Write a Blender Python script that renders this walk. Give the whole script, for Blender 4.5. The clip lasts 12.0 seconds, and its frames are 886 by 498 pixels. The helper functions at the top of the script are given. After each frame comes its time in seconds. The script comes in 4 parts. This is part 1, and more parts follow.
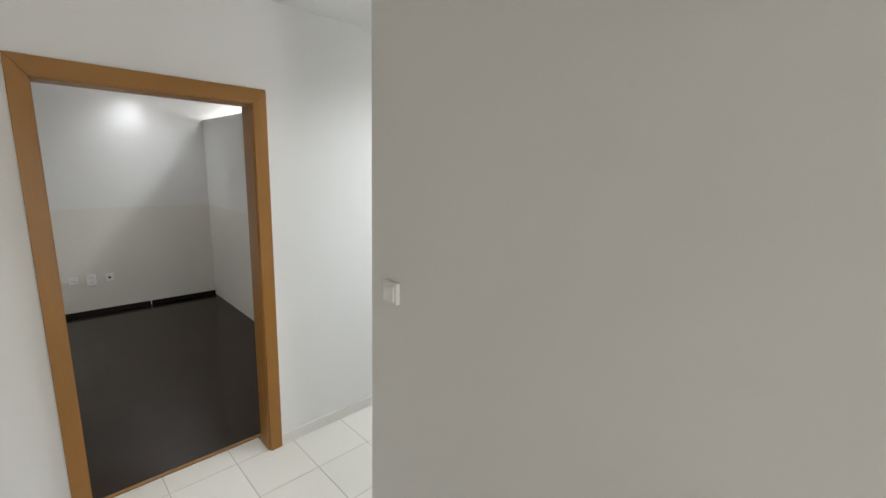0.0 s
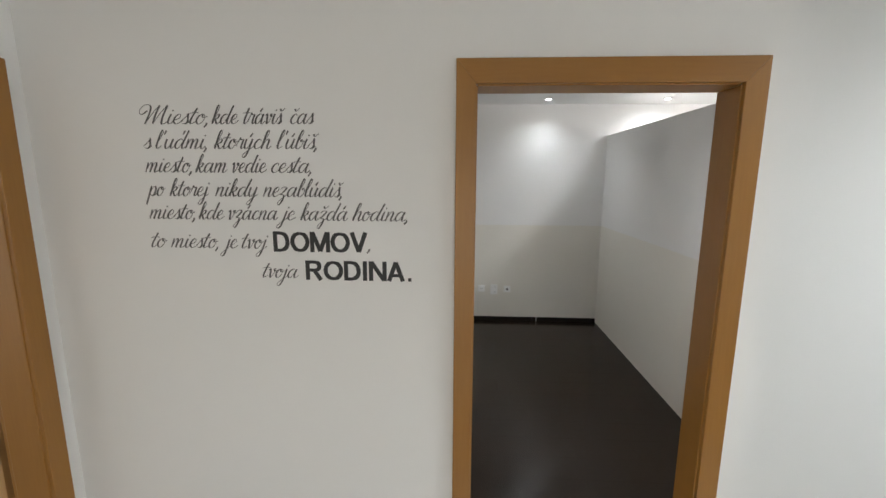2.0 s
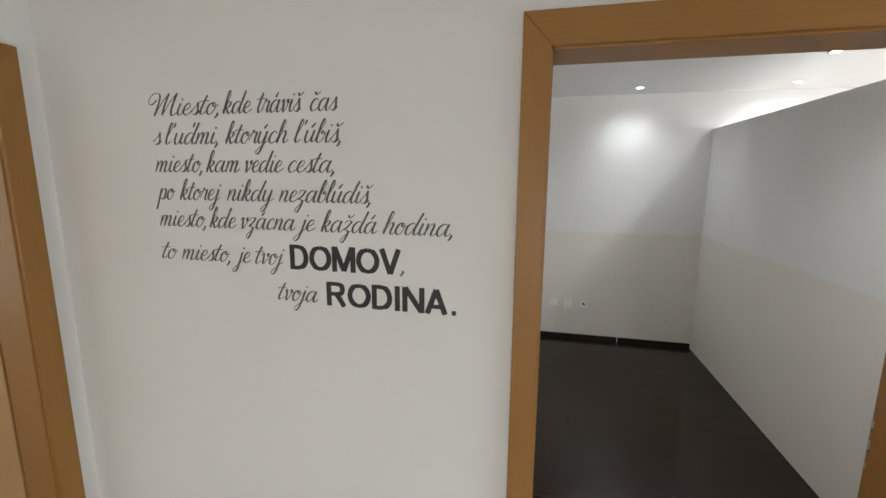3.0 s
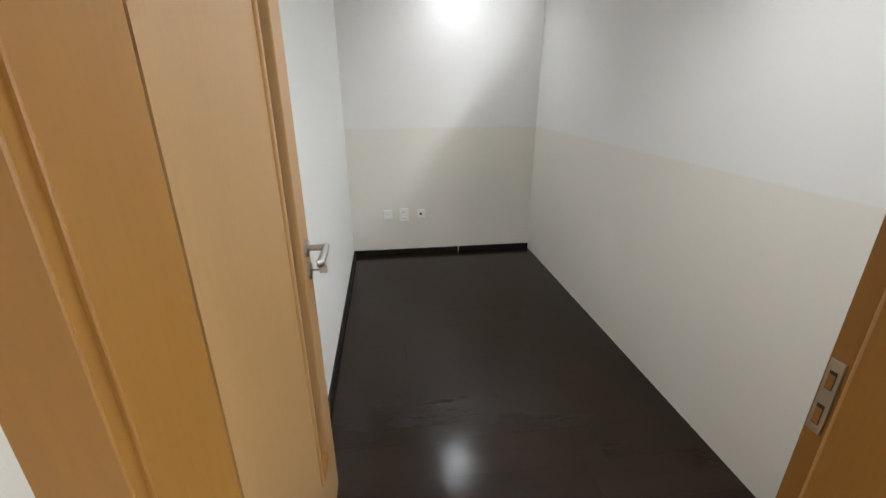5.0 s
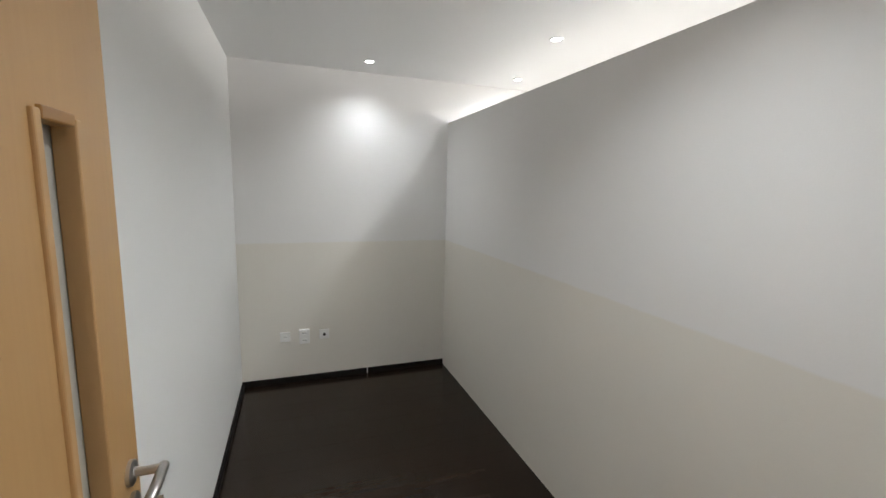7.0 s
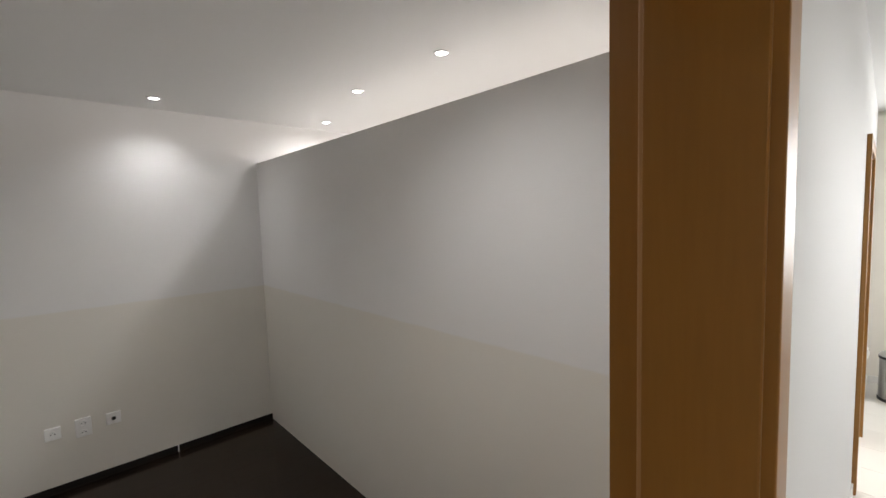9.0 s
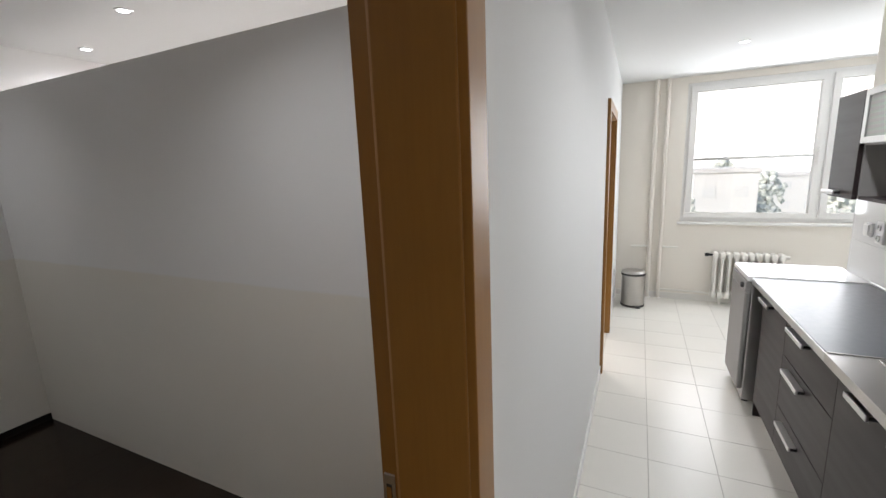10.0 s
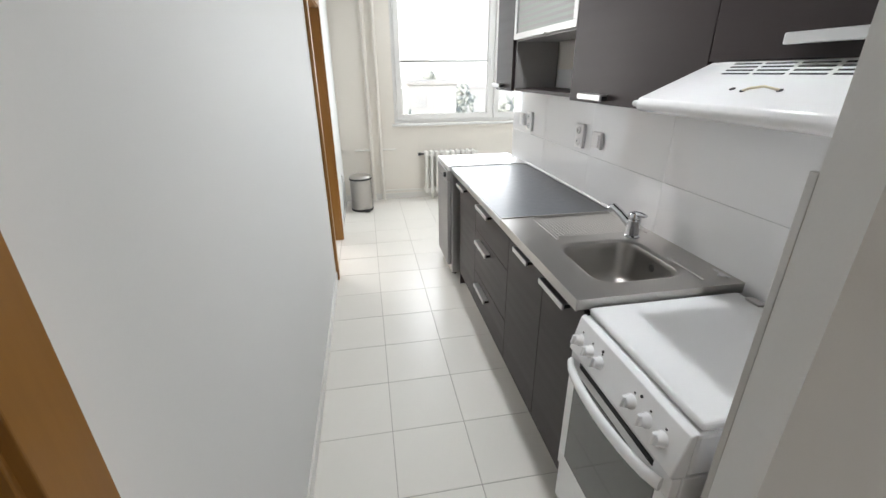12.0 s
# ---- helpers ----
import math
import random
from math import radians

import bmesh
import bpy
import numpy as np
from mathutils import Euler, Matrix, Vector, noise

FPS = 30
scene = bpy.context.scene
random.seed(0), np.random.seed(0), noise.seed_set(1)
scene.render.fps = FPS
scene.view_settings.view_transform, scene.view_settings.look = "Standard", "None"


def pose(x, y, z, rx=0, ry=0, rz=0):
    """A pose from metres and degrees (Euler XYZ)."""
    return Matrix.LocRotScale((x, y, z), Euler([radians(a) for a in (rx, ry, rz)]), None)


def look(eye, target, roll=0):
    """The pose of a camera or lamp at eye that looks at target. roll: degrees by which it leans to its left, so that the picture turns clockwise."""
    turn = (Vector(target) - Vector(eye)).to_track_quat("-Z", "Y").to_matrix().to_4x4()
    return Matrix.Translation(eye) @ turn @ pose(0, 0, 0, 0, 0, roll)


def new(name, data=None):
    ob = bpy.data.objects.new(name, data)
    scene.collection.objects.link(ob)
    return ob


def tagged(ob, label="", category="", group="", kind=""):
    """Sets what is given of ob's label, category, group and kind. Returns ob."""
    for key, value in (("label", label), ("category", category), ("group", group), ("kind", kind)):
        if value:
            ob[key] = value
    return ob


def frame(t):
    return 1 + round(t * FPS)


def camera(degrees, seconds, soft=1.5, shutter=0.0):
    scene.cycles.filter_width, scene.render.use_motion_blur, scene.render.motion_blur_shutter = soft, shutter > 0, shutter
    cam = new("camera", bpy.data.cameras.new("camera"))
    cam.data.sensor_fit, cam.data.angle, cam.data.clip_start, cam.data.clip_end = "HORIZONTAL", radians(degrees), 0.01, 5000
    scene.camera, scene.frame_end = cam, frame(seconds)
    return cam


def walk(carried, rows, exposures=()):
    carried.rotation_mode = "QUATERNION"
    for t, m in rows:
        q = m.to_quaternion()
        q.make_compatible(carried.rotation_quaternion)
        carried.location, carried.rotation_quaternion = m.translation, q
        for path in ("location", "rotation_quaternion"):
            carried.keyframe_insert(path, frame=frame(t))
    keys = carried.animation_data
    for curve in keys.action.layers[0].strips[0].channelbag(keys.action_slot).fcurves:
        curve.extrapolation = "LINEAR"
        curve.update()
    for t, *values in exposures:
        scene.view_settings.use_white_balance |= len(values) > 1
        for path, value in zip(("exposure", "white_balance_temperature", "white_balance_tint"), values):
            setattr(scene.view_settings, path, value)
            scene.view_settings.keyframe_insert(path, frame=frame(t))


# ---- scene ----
cam = camera(93.4, 12.0)
PATH = [
    (0, (-0.049, -2.278, 1.687), (1.334, -0.885, 1.305), 1.8),
    (0.5, (0.032, -2.041, 1.663), (1.062, -0.375, 1.257), 1.6),
    (1, (0.069, -1.818, 1.658), (0.72, 0.031, 1.258), 1.2),
    (1.5, (0.009, -1.573, 1.67), (0.271, 0.374, 1.295), 0.8),
    (2, (-0.035, -1.391, 1.684), (-0.138, 0.578, 1.349), 0.3),
    (2.5, (-0.017, -1.207, 1.696), (-0.402, 0.731, 1.387), 0.5),
    (3, (-0.014, -1.028, 1.686), (-0.459, 0.893, 1.352), 0.4),
    (3.5, (0.014, -0.825, 1.676), (-0.276, 1.108, 1.25), -0.0),
    (3.7, (0.053, -0.752, 1.674), (-0.152, 1.176, 1.186), 0.2),
    (5.3, (0.195, -0.185, 1.438), (0.517, 1.654, 0.72), 0.6),
    (5.5, (0.193, -0.138, 1.456), (0.562, 1.695, 0.748), 1.4),
    (6, (0.218, -0.051, 1.507), (0.701, 1.79, 0.892), 1.6),
    (6.5, (0.261, -0.008, 1.57), (0.843, 1.848, 1.105), 1.7),
    (6.7, (0.267, 0.005, 1.584), (0.887, 1.867, 1.194), 1.5),
    (8.5, (0.261, -0.064, 1.687), (1.331, 1.625, 1.641), -0.2),
    (9, (0.259, -0.094, 1.675), (1.622, 1.362, 1.521), -1.8),
    (9.5, (0.241, -0.159, 1.638), (1.844, 1.008, 1.378), -2.2),
    (10, (0.29, -0.22, 1.613), (2.067, 0.619, 1.239), -2.3),
    (10.5, (0.303, -0.314, 1.586), (2.174, 0.202, 1.103), -2.0),
    (11, (0.296, -0.369, 1.564), (2.195, -0.153, 0.973), -1.6),
    (11.5, (0.377, -0.344, 1.532), (2.251, -0.408, 0.836), -1.2),
    (12, (0.5, -0.318, 1.493), (2.314, -0.635, 0.712), -0.6),
]
walk(cam, [(t, look(eye, target, roll)) for t, eye, target, roll in PATH], exposures=[(0.0, 0.5, 6500, 10), (1.0, 0.5, 6500, 10), (2.5, 0.6, 6500, 10), (3.6, 0.7, 6500, 10), (5.4, 1.18, 6500, 10), (6.0, 1.0, 6500, 10), (6.6, 0.8, 6500, 10),
                                                                               (8.5, 0.54, 6950, 13), (9.0, 0.28, 6850, 14), (9.5, -0.11, 6700, 14), (10.5, -0.10, 6500, 14), (11.0, -0.08, 6500, 13), (12.0, 0.03, 6500, 12)])

# ---- light and exposure ----
world = bpy.data.worlds.new("world")
scene.world = world
world.use_nodes = True
wn = world.node_tree.nodes
sky = wn.new("ShaderNodeTexSky")
sky.sky_type, sky.sun_disc = "NISHITA", False
sky.sun_elevation, sky.sun_rotation = radians(28), radians(-43)
sky.air_density, sky.dust_density, sky.ozone_density = 1.0, 1.0, 1.0
world.node_tree.links.new(sky.outputs[0], wn["Background"].inputs[0])
wn["Background"].inputs[1].default_value = 0.15


def lamp(name, kind, energy, m, color=(1, 1, 1), **props):
    data = bpy.data.lights.new(name, kind)
    data.energy, data.color = energy, color
    if kind == "AREA":
        data.shape, data.size, data.size_y = "RECTANGLE", props["size"], props["size_y"]
    if kind == "SPOT":
        data.spot_size, data.spot_blend, data.shadow_soft_size = props["cone"], props["blend"], 0.04
    if kind == "SUN":
        data.angle = props["angle"]
    ob = new(name, data)
    ob.matrix_world = m
    return ob


lamp("hazy_sun", "SUN", 3.5, look((0, 0, 0), (0.6, -0.65, -0.47)), (1, 0.96, 0.9), angle=radians(10))
# daylight of the two windows in the east facade
lamp("kitchen_window_light", "AREA", 40, look((5.685, -1.62, 1.70), (0, -1.62, 1.35)), (0.90, 0.96, 1.0), size=1.86, size_y=1.35)
lamp("side_room_window_light", "AREA", 85, look((5.685, 1.9, 1.70), (0, 1.9, 1.45)), (1.0, 0.98, 0.96), size=1.9, size_y=1.35)

# added fill lamp that brightens the hall from an unseen source
lamp("hall_fill_light", "AREA", 23, look((0.62, -4.66, 1.0), (0.05, -3.4, 0.05)), (1.0, 0.925, 0.86), size=0.36, size_y=1.5)
# daylight of the room behind the open hall door
lamp("west_room_light", "AREA", 3, look((-3.44, -0.8, 1.5), (0, -0.8, 1.3)), (1.0, 0.98, 0.95), size=1.0, size_y=1.3)

# ---- materials ----


def surface(name, base, rough=0.5, metal=0.0, var=0.06, scale=3.0, bump=0.05, bump_scale=60.0, coat=0.0, piece=0.0, stretch=(1, 1, 1), rough_var=0.08, spec=0.5):
    """A procedural surface with broad stains, fine grain and relief."""
    m = bpy.data.materials.new(name)
    m.use_nodes = True
    n, k = m.node_tree.nodes, m.node_tree.links.new
    b = n["Principled BSDF"]
    tc, mp = n.new("ShaderNodeTexCoord"), n.new("ShaderNodeMapping")
    mp.inputs["Scale"].default_value = stretch
    k(tc.outputs["Object"], mp.inputs[0])
    big, fine = n.new("ShaderNodeTexNoise"), n.new("ShaderNodeTexNoise")
    big.inputs["Scale"].default_value, big.inputs["Detail"].default_value = scale, 5
    fine.inputs["Scale"].default_value, fine.inputs["Detail"].default_value = bump_scale, 4
    k(mp.outputs[0], big.inputs[0]), k(mp.outputs[0], fine.inputs[0])
    mix = n.new("ShaderNodeMix")
    mix.data_type = "RGBA"
    mix.inputs[6].default_value = (*[c * (1 - var) for c in base], 1)
    mix.inputs[7].default_value = (*[min(1, c * (1 + var)) for c in base], 1)
    add = n.new("ShaderNodeMath")
    add.operation = "MULTIPLY_ADD"
    k(fine.outputs["Fac"], add.inputs[0])
    add.inputs[1].default_value = 0.4
    sub = n.new("ShaderNodeMath")
    sub.operation = "MULTIPLY"
    k(big.outputs["Fac"], sub.inputs[0])
    sub.inputs[1].default_value = 0.65
    k(sub.outputs[0], add.inputs[2])
    k(add.outputs[0], mix.inputs[0])
    out = mix.outputs[2]
    if piece:
        info, hs, rng = n.new("ShaderNodeObjectInfo"), n.new("ShaderNodeHueSaturation"), n.new("ShaderNodeMapRange")
        rng.inputs[3].default_value, rng.inputs[4].default_value = 1 - piece, 1 + piece
        k(info.outputs["Random"], rng.inputs[0]), k(rng.outputs[0], hs.inputs["Value"]), k(out, hs.inputs["Color"])
        out = hs.outputs[0]
    k(out, b.inputs["Base Color"])
    rr = n.new("ShaderNodeMapRange")
    rr.inputs[3].default_value, rr.inputs[4].default_value = max(0.02, rough - rough_var), min(1, rough + rough_var)
    k(big.outputs["Fac"], rr.inputs[0]), k(rr.outputs[0], b.inputs["Roughness"])
    b.inputs["Metallic"].default_value, b.inputs["Coat Weight"].default_value = metal, coat
    b.inputs["Specular IOR Level"].default_value = spec
    bp = n.new("ShaderNodeBump")
    bp.inputs["Strength"].default_value, bp.inputs["Distance"].default_value = bump, 0.004
    k(fine.outputs["Fac"], bp.inputs["Height"]), k(bp.outputs[0], b.inputs["Normal"])
    return m


def wood(name, dark, light, rough=0.38, grain=(9, 9, 0.7), piece=0.0, relief=0.02):
    """Veneer with long grain along the local z axis of grain."""
    m = surface(name, light, rough, 0, 0.1, 1.2, relief, 14, piece=piece, stretch=grain, rough_var=0.04 if relief else 0.012, spec=0.5 if relief else 0.30)
    n, k = m.node_tree.nodes, m.node_tree.links.new
    mix = [x for x in n if x.bl_idname == "ShaderNodeMix"][0]
    mix.inputs[6].default_value, mix.inputs[7].default_value = (*dark, 1), (*light, 1)
    return m


def glass(name, tint=(1, 1, 1), rough=0.0):
    m = bpy.data.materials.new(name)
    m.use_nodes = True
    b = m.node_tree.nodes["Principled BSDF"]
    b.inputs["Base Color"].default_value = (*tint, 1)
    b.inputs["Transmission Weight"].default_value, b.inputs["Roughness"].default_value = 1.0, rough
    b.inputs["IOR"].default_value = 1.45
    return m


def glow(name, color, strength):
    m = bpy.data.materials.new(name)
    m.use_nodes = True
    b = m.node_tree.nodes["Principled BSDF"]
    b.inputs["Emission Color"].default_value = (*color, 1)
    b.inputs["Emission Strength"].default_value = strength
    return m


PAINT = surface("white_wall_paint", (0.80, 0.80, 0.785), 0.75, 0, 0.03, 1.4, 0.06, 180)
CREAM = surface("cream_wall_paint", (0.82, 0.775, 0.705), 0.75, 0, 0.025, 1.4, 0.12, 220)
CEIL = surface("ceiling_paint", (0.80, 0.80, 0.79), 0.85, 0, 0.02, 1.0, 0.08, 200)


def two_tone(name):
    """White wall with a beige painted band up to 1.16 m."""
    m = surface(name, (0.80, 0.79, 0.78), 0.75, 0, 0.03, 1.4, 0.12, 220)
    n, k = m.node_tree.nodes, m.node_tree.links.new
    b = n["Principled BSDF"]
    old = b.inputs["Base Color"].links[0].from_socket
    geo, sep, wob = n.new("ShaderNodeNewGeometry"), n.new("ShaderNodeSeparateXYZ"), n.new("ShaderNodeTexNoise")
    wob.inputs["Scale"].default_value = 6
    edge, fac, mul = n.new("ShaderNodeMath"), n.new("ShaderNodeMapRange"), n.new("ShaderNodeMix")
    k(geo.outputs["Position"], sep.inputs[0]), k(geo.outputs["Position"], wob.inputs[0])
    edge.operation = "MULTIPLY_ADD"
    k(wob.outputs["Fac"], edge.inputs[0])
    edge.inputs[1].default_value = 0.012
    k(sep.outputs["Z"], edge.inputs[2])
    fac.inputs[1].default_value, fac.inputs[2].default_value = 1.153, 1.163
    fac.inputs[3].default_value, fac.inputs[4].default_value = 1, 0
    k(edge.outputs[0], fac.inputs[0])
    mul.data_type, mul.blend_type = "RGBA", "MULTIPLY"
    mul.inputs[7].default_value = (0.96, 0.935, 0.87, 1)
    k(fac.outputs[0], mul.inputs[0]), k(old, mul.inputs[6]), k(mul.outputs[2], b.inputs["Base Color"])
    return m


TWO_TONE = two_tone("two_tone_wall_paint")
OAK = wood("beech_veneer", (0.24, 0.105, 0.019), (0.37, 0.180, 0.038))
OAK_H = wood("beech_veneer_horizontal", (0.24, 0.105, 0.019), (0.37, 0.180, 0.038), grain=(0.7, 9, 9))
LEAF = wood("beech_door_veneer", (0.41, 0.237, 0.094), (0.535, 0.325, 0.142), grain=(7, 7, 0.5))
LAMINATE = wood("dark_laminate", (0.014, 0.0078, 0.0047), (0.028, 0.0158, 0.0096), 0.18, grain=(0.9, 12, 9), piece=0.13, relief=0.0)
DARKBASE = surface("dark_skirting", (0.007, 0.005, 0.004), 0.6, bump=0.02, spec=0.25)
TILE = surface("floor_tile_glaze", (0.77, 0.745, 0.69), 0.26, 0, 0.02, 5, 0.02, 40, piece=0.025, rough_var=0.02)
GROUT = surface("floor_grout", (0.42, 0.39, 0.35), 0.9, 0, 0.15, 8, 0.2, 150)
SKIRT = surface("tile_skirting", (0.76, 0.74, 0.70), 0.3, bump=0.02)
WTILE = surface("white_wall_tile", (0.92, 0.92, 0.92), 0.09, 0, 0.012, 3, 0.004, 20, piece=0.012, coat=0.4, rough_var=0.03)
WGROUT = surface("wall_grout", (0.86, 0.86, 0.855), 0.9)
CONCRETE = surface("screed", (0.35, 0.34, 0.32), 0.9)
INK = surface("dark_grey_vinyl", (0.028, 0.029, 0.030), 0.5, bump=0.01)
INK_THIN = surface("grey_vinyl_script", (0.105, 0.103, 0.10), 0.5, bump=0.01)
CAB = surface("dark_brown_grey_laminate", (0.031, 0.0235, 0.0235), 0.42, 0, 0.12, 6, 0.03, 120, stretch=(0.4, 1, 4), spec=0.22)
CARCASS = surface("grey_carcass_board", (0.30, 0.29, 0.28), 0.5, bump=0.02)
WORKTOP = surface("dark_slate_worktop", (0.10, 0.105, 0.12), 0.33, 0, 0.1, 30, 0.02, 200)
STEEL = surface("brushed_stainless_steel", (0.48, 0.465, 0.445), 0.31, 1.0, 0.05, 4, 0.0, 40, stretch=(1, 5, 5), rough_var=0.05)
ALU = surface("satin_aluminium", (0.62, 0.62, 0.62), 0.32, 1.0, 0.04, 8, 0.02, 80)
CHROME = surface("chrome", (0.66, 0.67, 0.69), 0.08, 1.0, 0.02, 8, 0.0, 40, rough_var=0.03)
ENAMEL = surface("white_enamel", (0.86, 0.86, 0.86), 0.18, 0, 0.02, 4, 0.01, 60, coat=0.3)
PLASTIC = surface("white_plastic", (0.88, 0.875, 0.86), 0.4, 0, 0.02, 6, 0.01, 60)
YELLOWED = surface("yellowed_plastic", (0.62, 0.54, 0.36), 0.45)
BLACK = surface("black_plastic", (0.015, 0.015, 0.016), 0.45, bump=0.02)
# socket wells are grey to paint in the shade inside the white plastic
WELL = surface("shaded_socket_well", (0.16, 0.16, 0.155), 0.5, bump=0.01)
SLOT = surface("dark_recess", (0.02, 0.02, 0.02), 0.7)
OVENGLASS = surface("dark_oven_glass", (0.050, 0.053, 0.047), 0.08, 0, 0.05, 3, 0.0, 30, coat=0.5, rough_var=0.02)
PVC = surface("white_window_plastic", (0.80, 0.79, 0.77), 0.35, 0, 0.02, 3, 0.01, 60)
RADPAINT = surface("white_radiator_enamel", (0.80, 0.78, 0.73), 0.3, 0, 0.03, 6, 0.04, 90)
PANE = glass("clear_pane")
RIBBED = surface("frosted_ribbed_glass", (0.42, 0.46, 0.42), 0.25, 0, 0.08, 4, 0.03, 50)
FROST = surface("frosted_door_glass", (0.45, 0.44, 0.40), 0.3, 0, 0.05, 5, 0.05, 90)
LED = glow("led_disc", (0.93, 0.97, 1.0), 14)
HAZE = glow("bright_overcast_haze", (1.0, 0.99, 0.975), 1.0)
# outdoor colours are lightened: the haze of distance is painted into them
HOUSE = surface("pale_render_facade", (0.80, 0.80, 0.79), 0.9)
HOUSEWIN = surface("haze_lightened_window_glass", (0.76, 0.77, 0.77), 0.3)
ROOFMAT = surface("haze_lightened_roofing", (0.72, 0.71, 0.70), 0.9)
GRASS = surface("haze_lightened_grass", (0.42, 0.45, 0.38), 0.95, 0, 0.2, 0.1, 0.1, 2)
LEAVES = surface("haze_lightened_foliage", (0.70, 0.73, 0.68), 0.9, 0, 0.15, 1.0, 0.1, 4)
BARK = surface("haze_lightened_bark", (0.35, 0.32, 0.29), 0.9)

# ---- building helpers ----
WORLD_OF = {}


def thing(name, at=(0, 0, 0), label="", category="", group="", kind="", m=None):
    ob = new(name)
    ob.empty_display_size = 0.1
    ob.matrix_world = m if m is not None else Matrix.Translation(at)
    WORLD_OF[ob] = ob.matrix_world.copy() if m is not None else Matrix.Translation(at)
    return tagged(ob, label, category, group, kind)


def mesh_of(name, bm, material, smooth=False):
    me = bpy.data.meshes.new(name)
    bm.normal_update()
    bm.to_mesh(me)
    bm.free()
    me.materials.append(material)
    if smooth:
        for p in me.polygons:
            p.use_smooth = True
        me.set_sharp_from_angle(angle=radians(40))
    return me


def part(name, bm, material, parent, label="", local=False, smooth=False):
    """One mesh under a thing or part; bm in world metres, or in the thing's own axes with local."""
    if not local:
        bm.transform(WORLD_OF[parent].inverted())
    ob = new(name, mesh_of(name, bm, material, smooth))
    ob.parent = parent
    WORLD_OF[ob] = WORLD_OF[parent]
    return tagged(ob, label)


def single(name, bm, material, label="", category="", kind="", smooth=False, group=""):
    ob = new(name, mesh_of(name, bm, material, smooth))
    WORLD_OF[ob] = Matrix()
    return tagged(ob, label, category, group, kind)


def box(x0, x1, y0, y1, z0, z1, bevel=0.0, segs=2, bm=None):
    bm2 = bmesh.new()
    bmesh.ops.create_cube(bm2, size=1)
    for v in bm2.verts:
        v.co = Vector(((x0, x1)[v.co.x > 0], (y0, y1)[v.co.y > 0], (z0, z1)[v.co.z > 0]))
    if bevel:
        bmesh.ops.bevel(bm2, geom=bm2.edges[:], offset=bevel, segments=segs, profile=0.5, affect="EDGES")
    if bm is None:
        return bm2
    return join(bm, bm2)


def join(bm, other):
    me = bpy.data.meshes.new("tmp")
    other.to_mesh(me)
    other.free()
    bm.from_mesh(me)
    bpy.data.meshes.remove(me)
    return bm


def boxes(rows, bevel=0.0):
    bm = bmesh.new()
    for r in rows:
        box(*r, bevel=bevel, bm=bm)
    return bm


def tube(points, radius, sides=12, closed_ends=True):
    """A round bar along points."""
    bm = bmesh.new()
    pts = [Vector(p) for p in points]
    rings = []
    for i, p in enumerate(pts):
        d = (pts[min(i + 1, len(pts) - 1)] - pts[max(i - 1, 0)]).normalized()
        a = d.orthogonal().normalized() if not rings else (side - d * side.dot(d)).normalized()
        side = a
        c = d.cross(a)
        r = radius[i] if isinstance(radius, (list, tuple)) else radius
        rings.append([bm.verts.new(p + (a * math.cos(q) + c * math.sin(q)) * r) for q in [2 * math.pi * j / sides for j in range(sides)]])
    for u, w in zip(rings, rings[1:]):
        for j in range(sides):
            bm.faces.new((u[j], u[(j + 1) % sides], w[(j + 1) % sides], w[j]))
    if closed_ends:
        bm.faces.new(rings[0][::-1]), bm.faces.new(rings[-1])
    bmesh.ops.recalc_face_normals(bm, faces=bm.faces)
    return bm


def turned(profile, centre, axis="Z", sides=28):
    """A body of revolution from (radius, height) pairs."""
    bm = bmesh.new()
    rings = []
    for r, h in profile:
        rings.append([bm.verts.new((r * math.cos(2 * math.pi * j / sides), r * math.sin(2 * math.pi * j / sides), h)) for j in range(sides)])
    for u, w in zip(rings, rings[1:]):
        for j in range(sides):
            bm.faces.new((u[j], u[(j + 1) % sides], w[(j + 1) % sides], w[j]))
    bm.faces.new(rings[0][::-1]), bm.faces.new(rings[-1])
    bmesh.ops.remove_doubles(bm, verts=bm.verts, dist=1e-5)
    bmesh.ops.recalc_face_normals(bm, faces=bm.faces)
    turn = {"Z": Matrix(), "Y": Euler((radians(-90), 0, 0)).to_matrix().to_4x4(), "X": Euler((0, radians(90), 0)).to_matrix().to_4x4()}[axis]
    bm.transform(Matrix.Translation(centre) @ turn)
    return bm


def prism(outline, x0, x1, bevel=0.0):
    """An outline in (y, z) carried from x0 to x1."""
    bm = bmesh.new()
    a = [bm.verts.new((x0, y, z)) for y, z in outline]
    b = [bm.verts.new((x1, y, z)) for y, z in outline]
    n = len(outline)
    bm.faces.new(a), bm.faces.new(b[::-1])
    for i in range(n):
        bm.faces.new((a[i], b[i], b[(i + 1) % n], a[(i + 1) % n]))
    bmesh.ops.recalc_face_normals(bm, faces=bm.faces)
    if bevel:
        bmesh.ops.bevel(bm, geom=bm.edges[:], offset=bevel, segments=2, profile=0.5, affect="EDGES")
    return bm


def board(outline, y0, y1, bevel=0.0):
    """An outline in (x, z) carried from y0 to y1, for mitred boards."""
    bm = bmesh.new()
    a, b = [[bm.verts.new((x, y, z)) for x, z in outline] for y in (y0, y1)]
    n = len(outline)
    bm.faces.new(a), bm.faces.new(b[::-1])
    for i in range(n):
        bm.faces.new((a[i], b[i], b[(i + 1) % n], a[(i + 1) % n]))
    bmesh.ops.recalc_face_normals(bm, faces=bm.faces)
    if bevel:
        bmesh.ops.bevel(bm, geom=bm.edges[:], offset=bevel, segments=2, profile=0.5, affect="EDGES")
    return bm


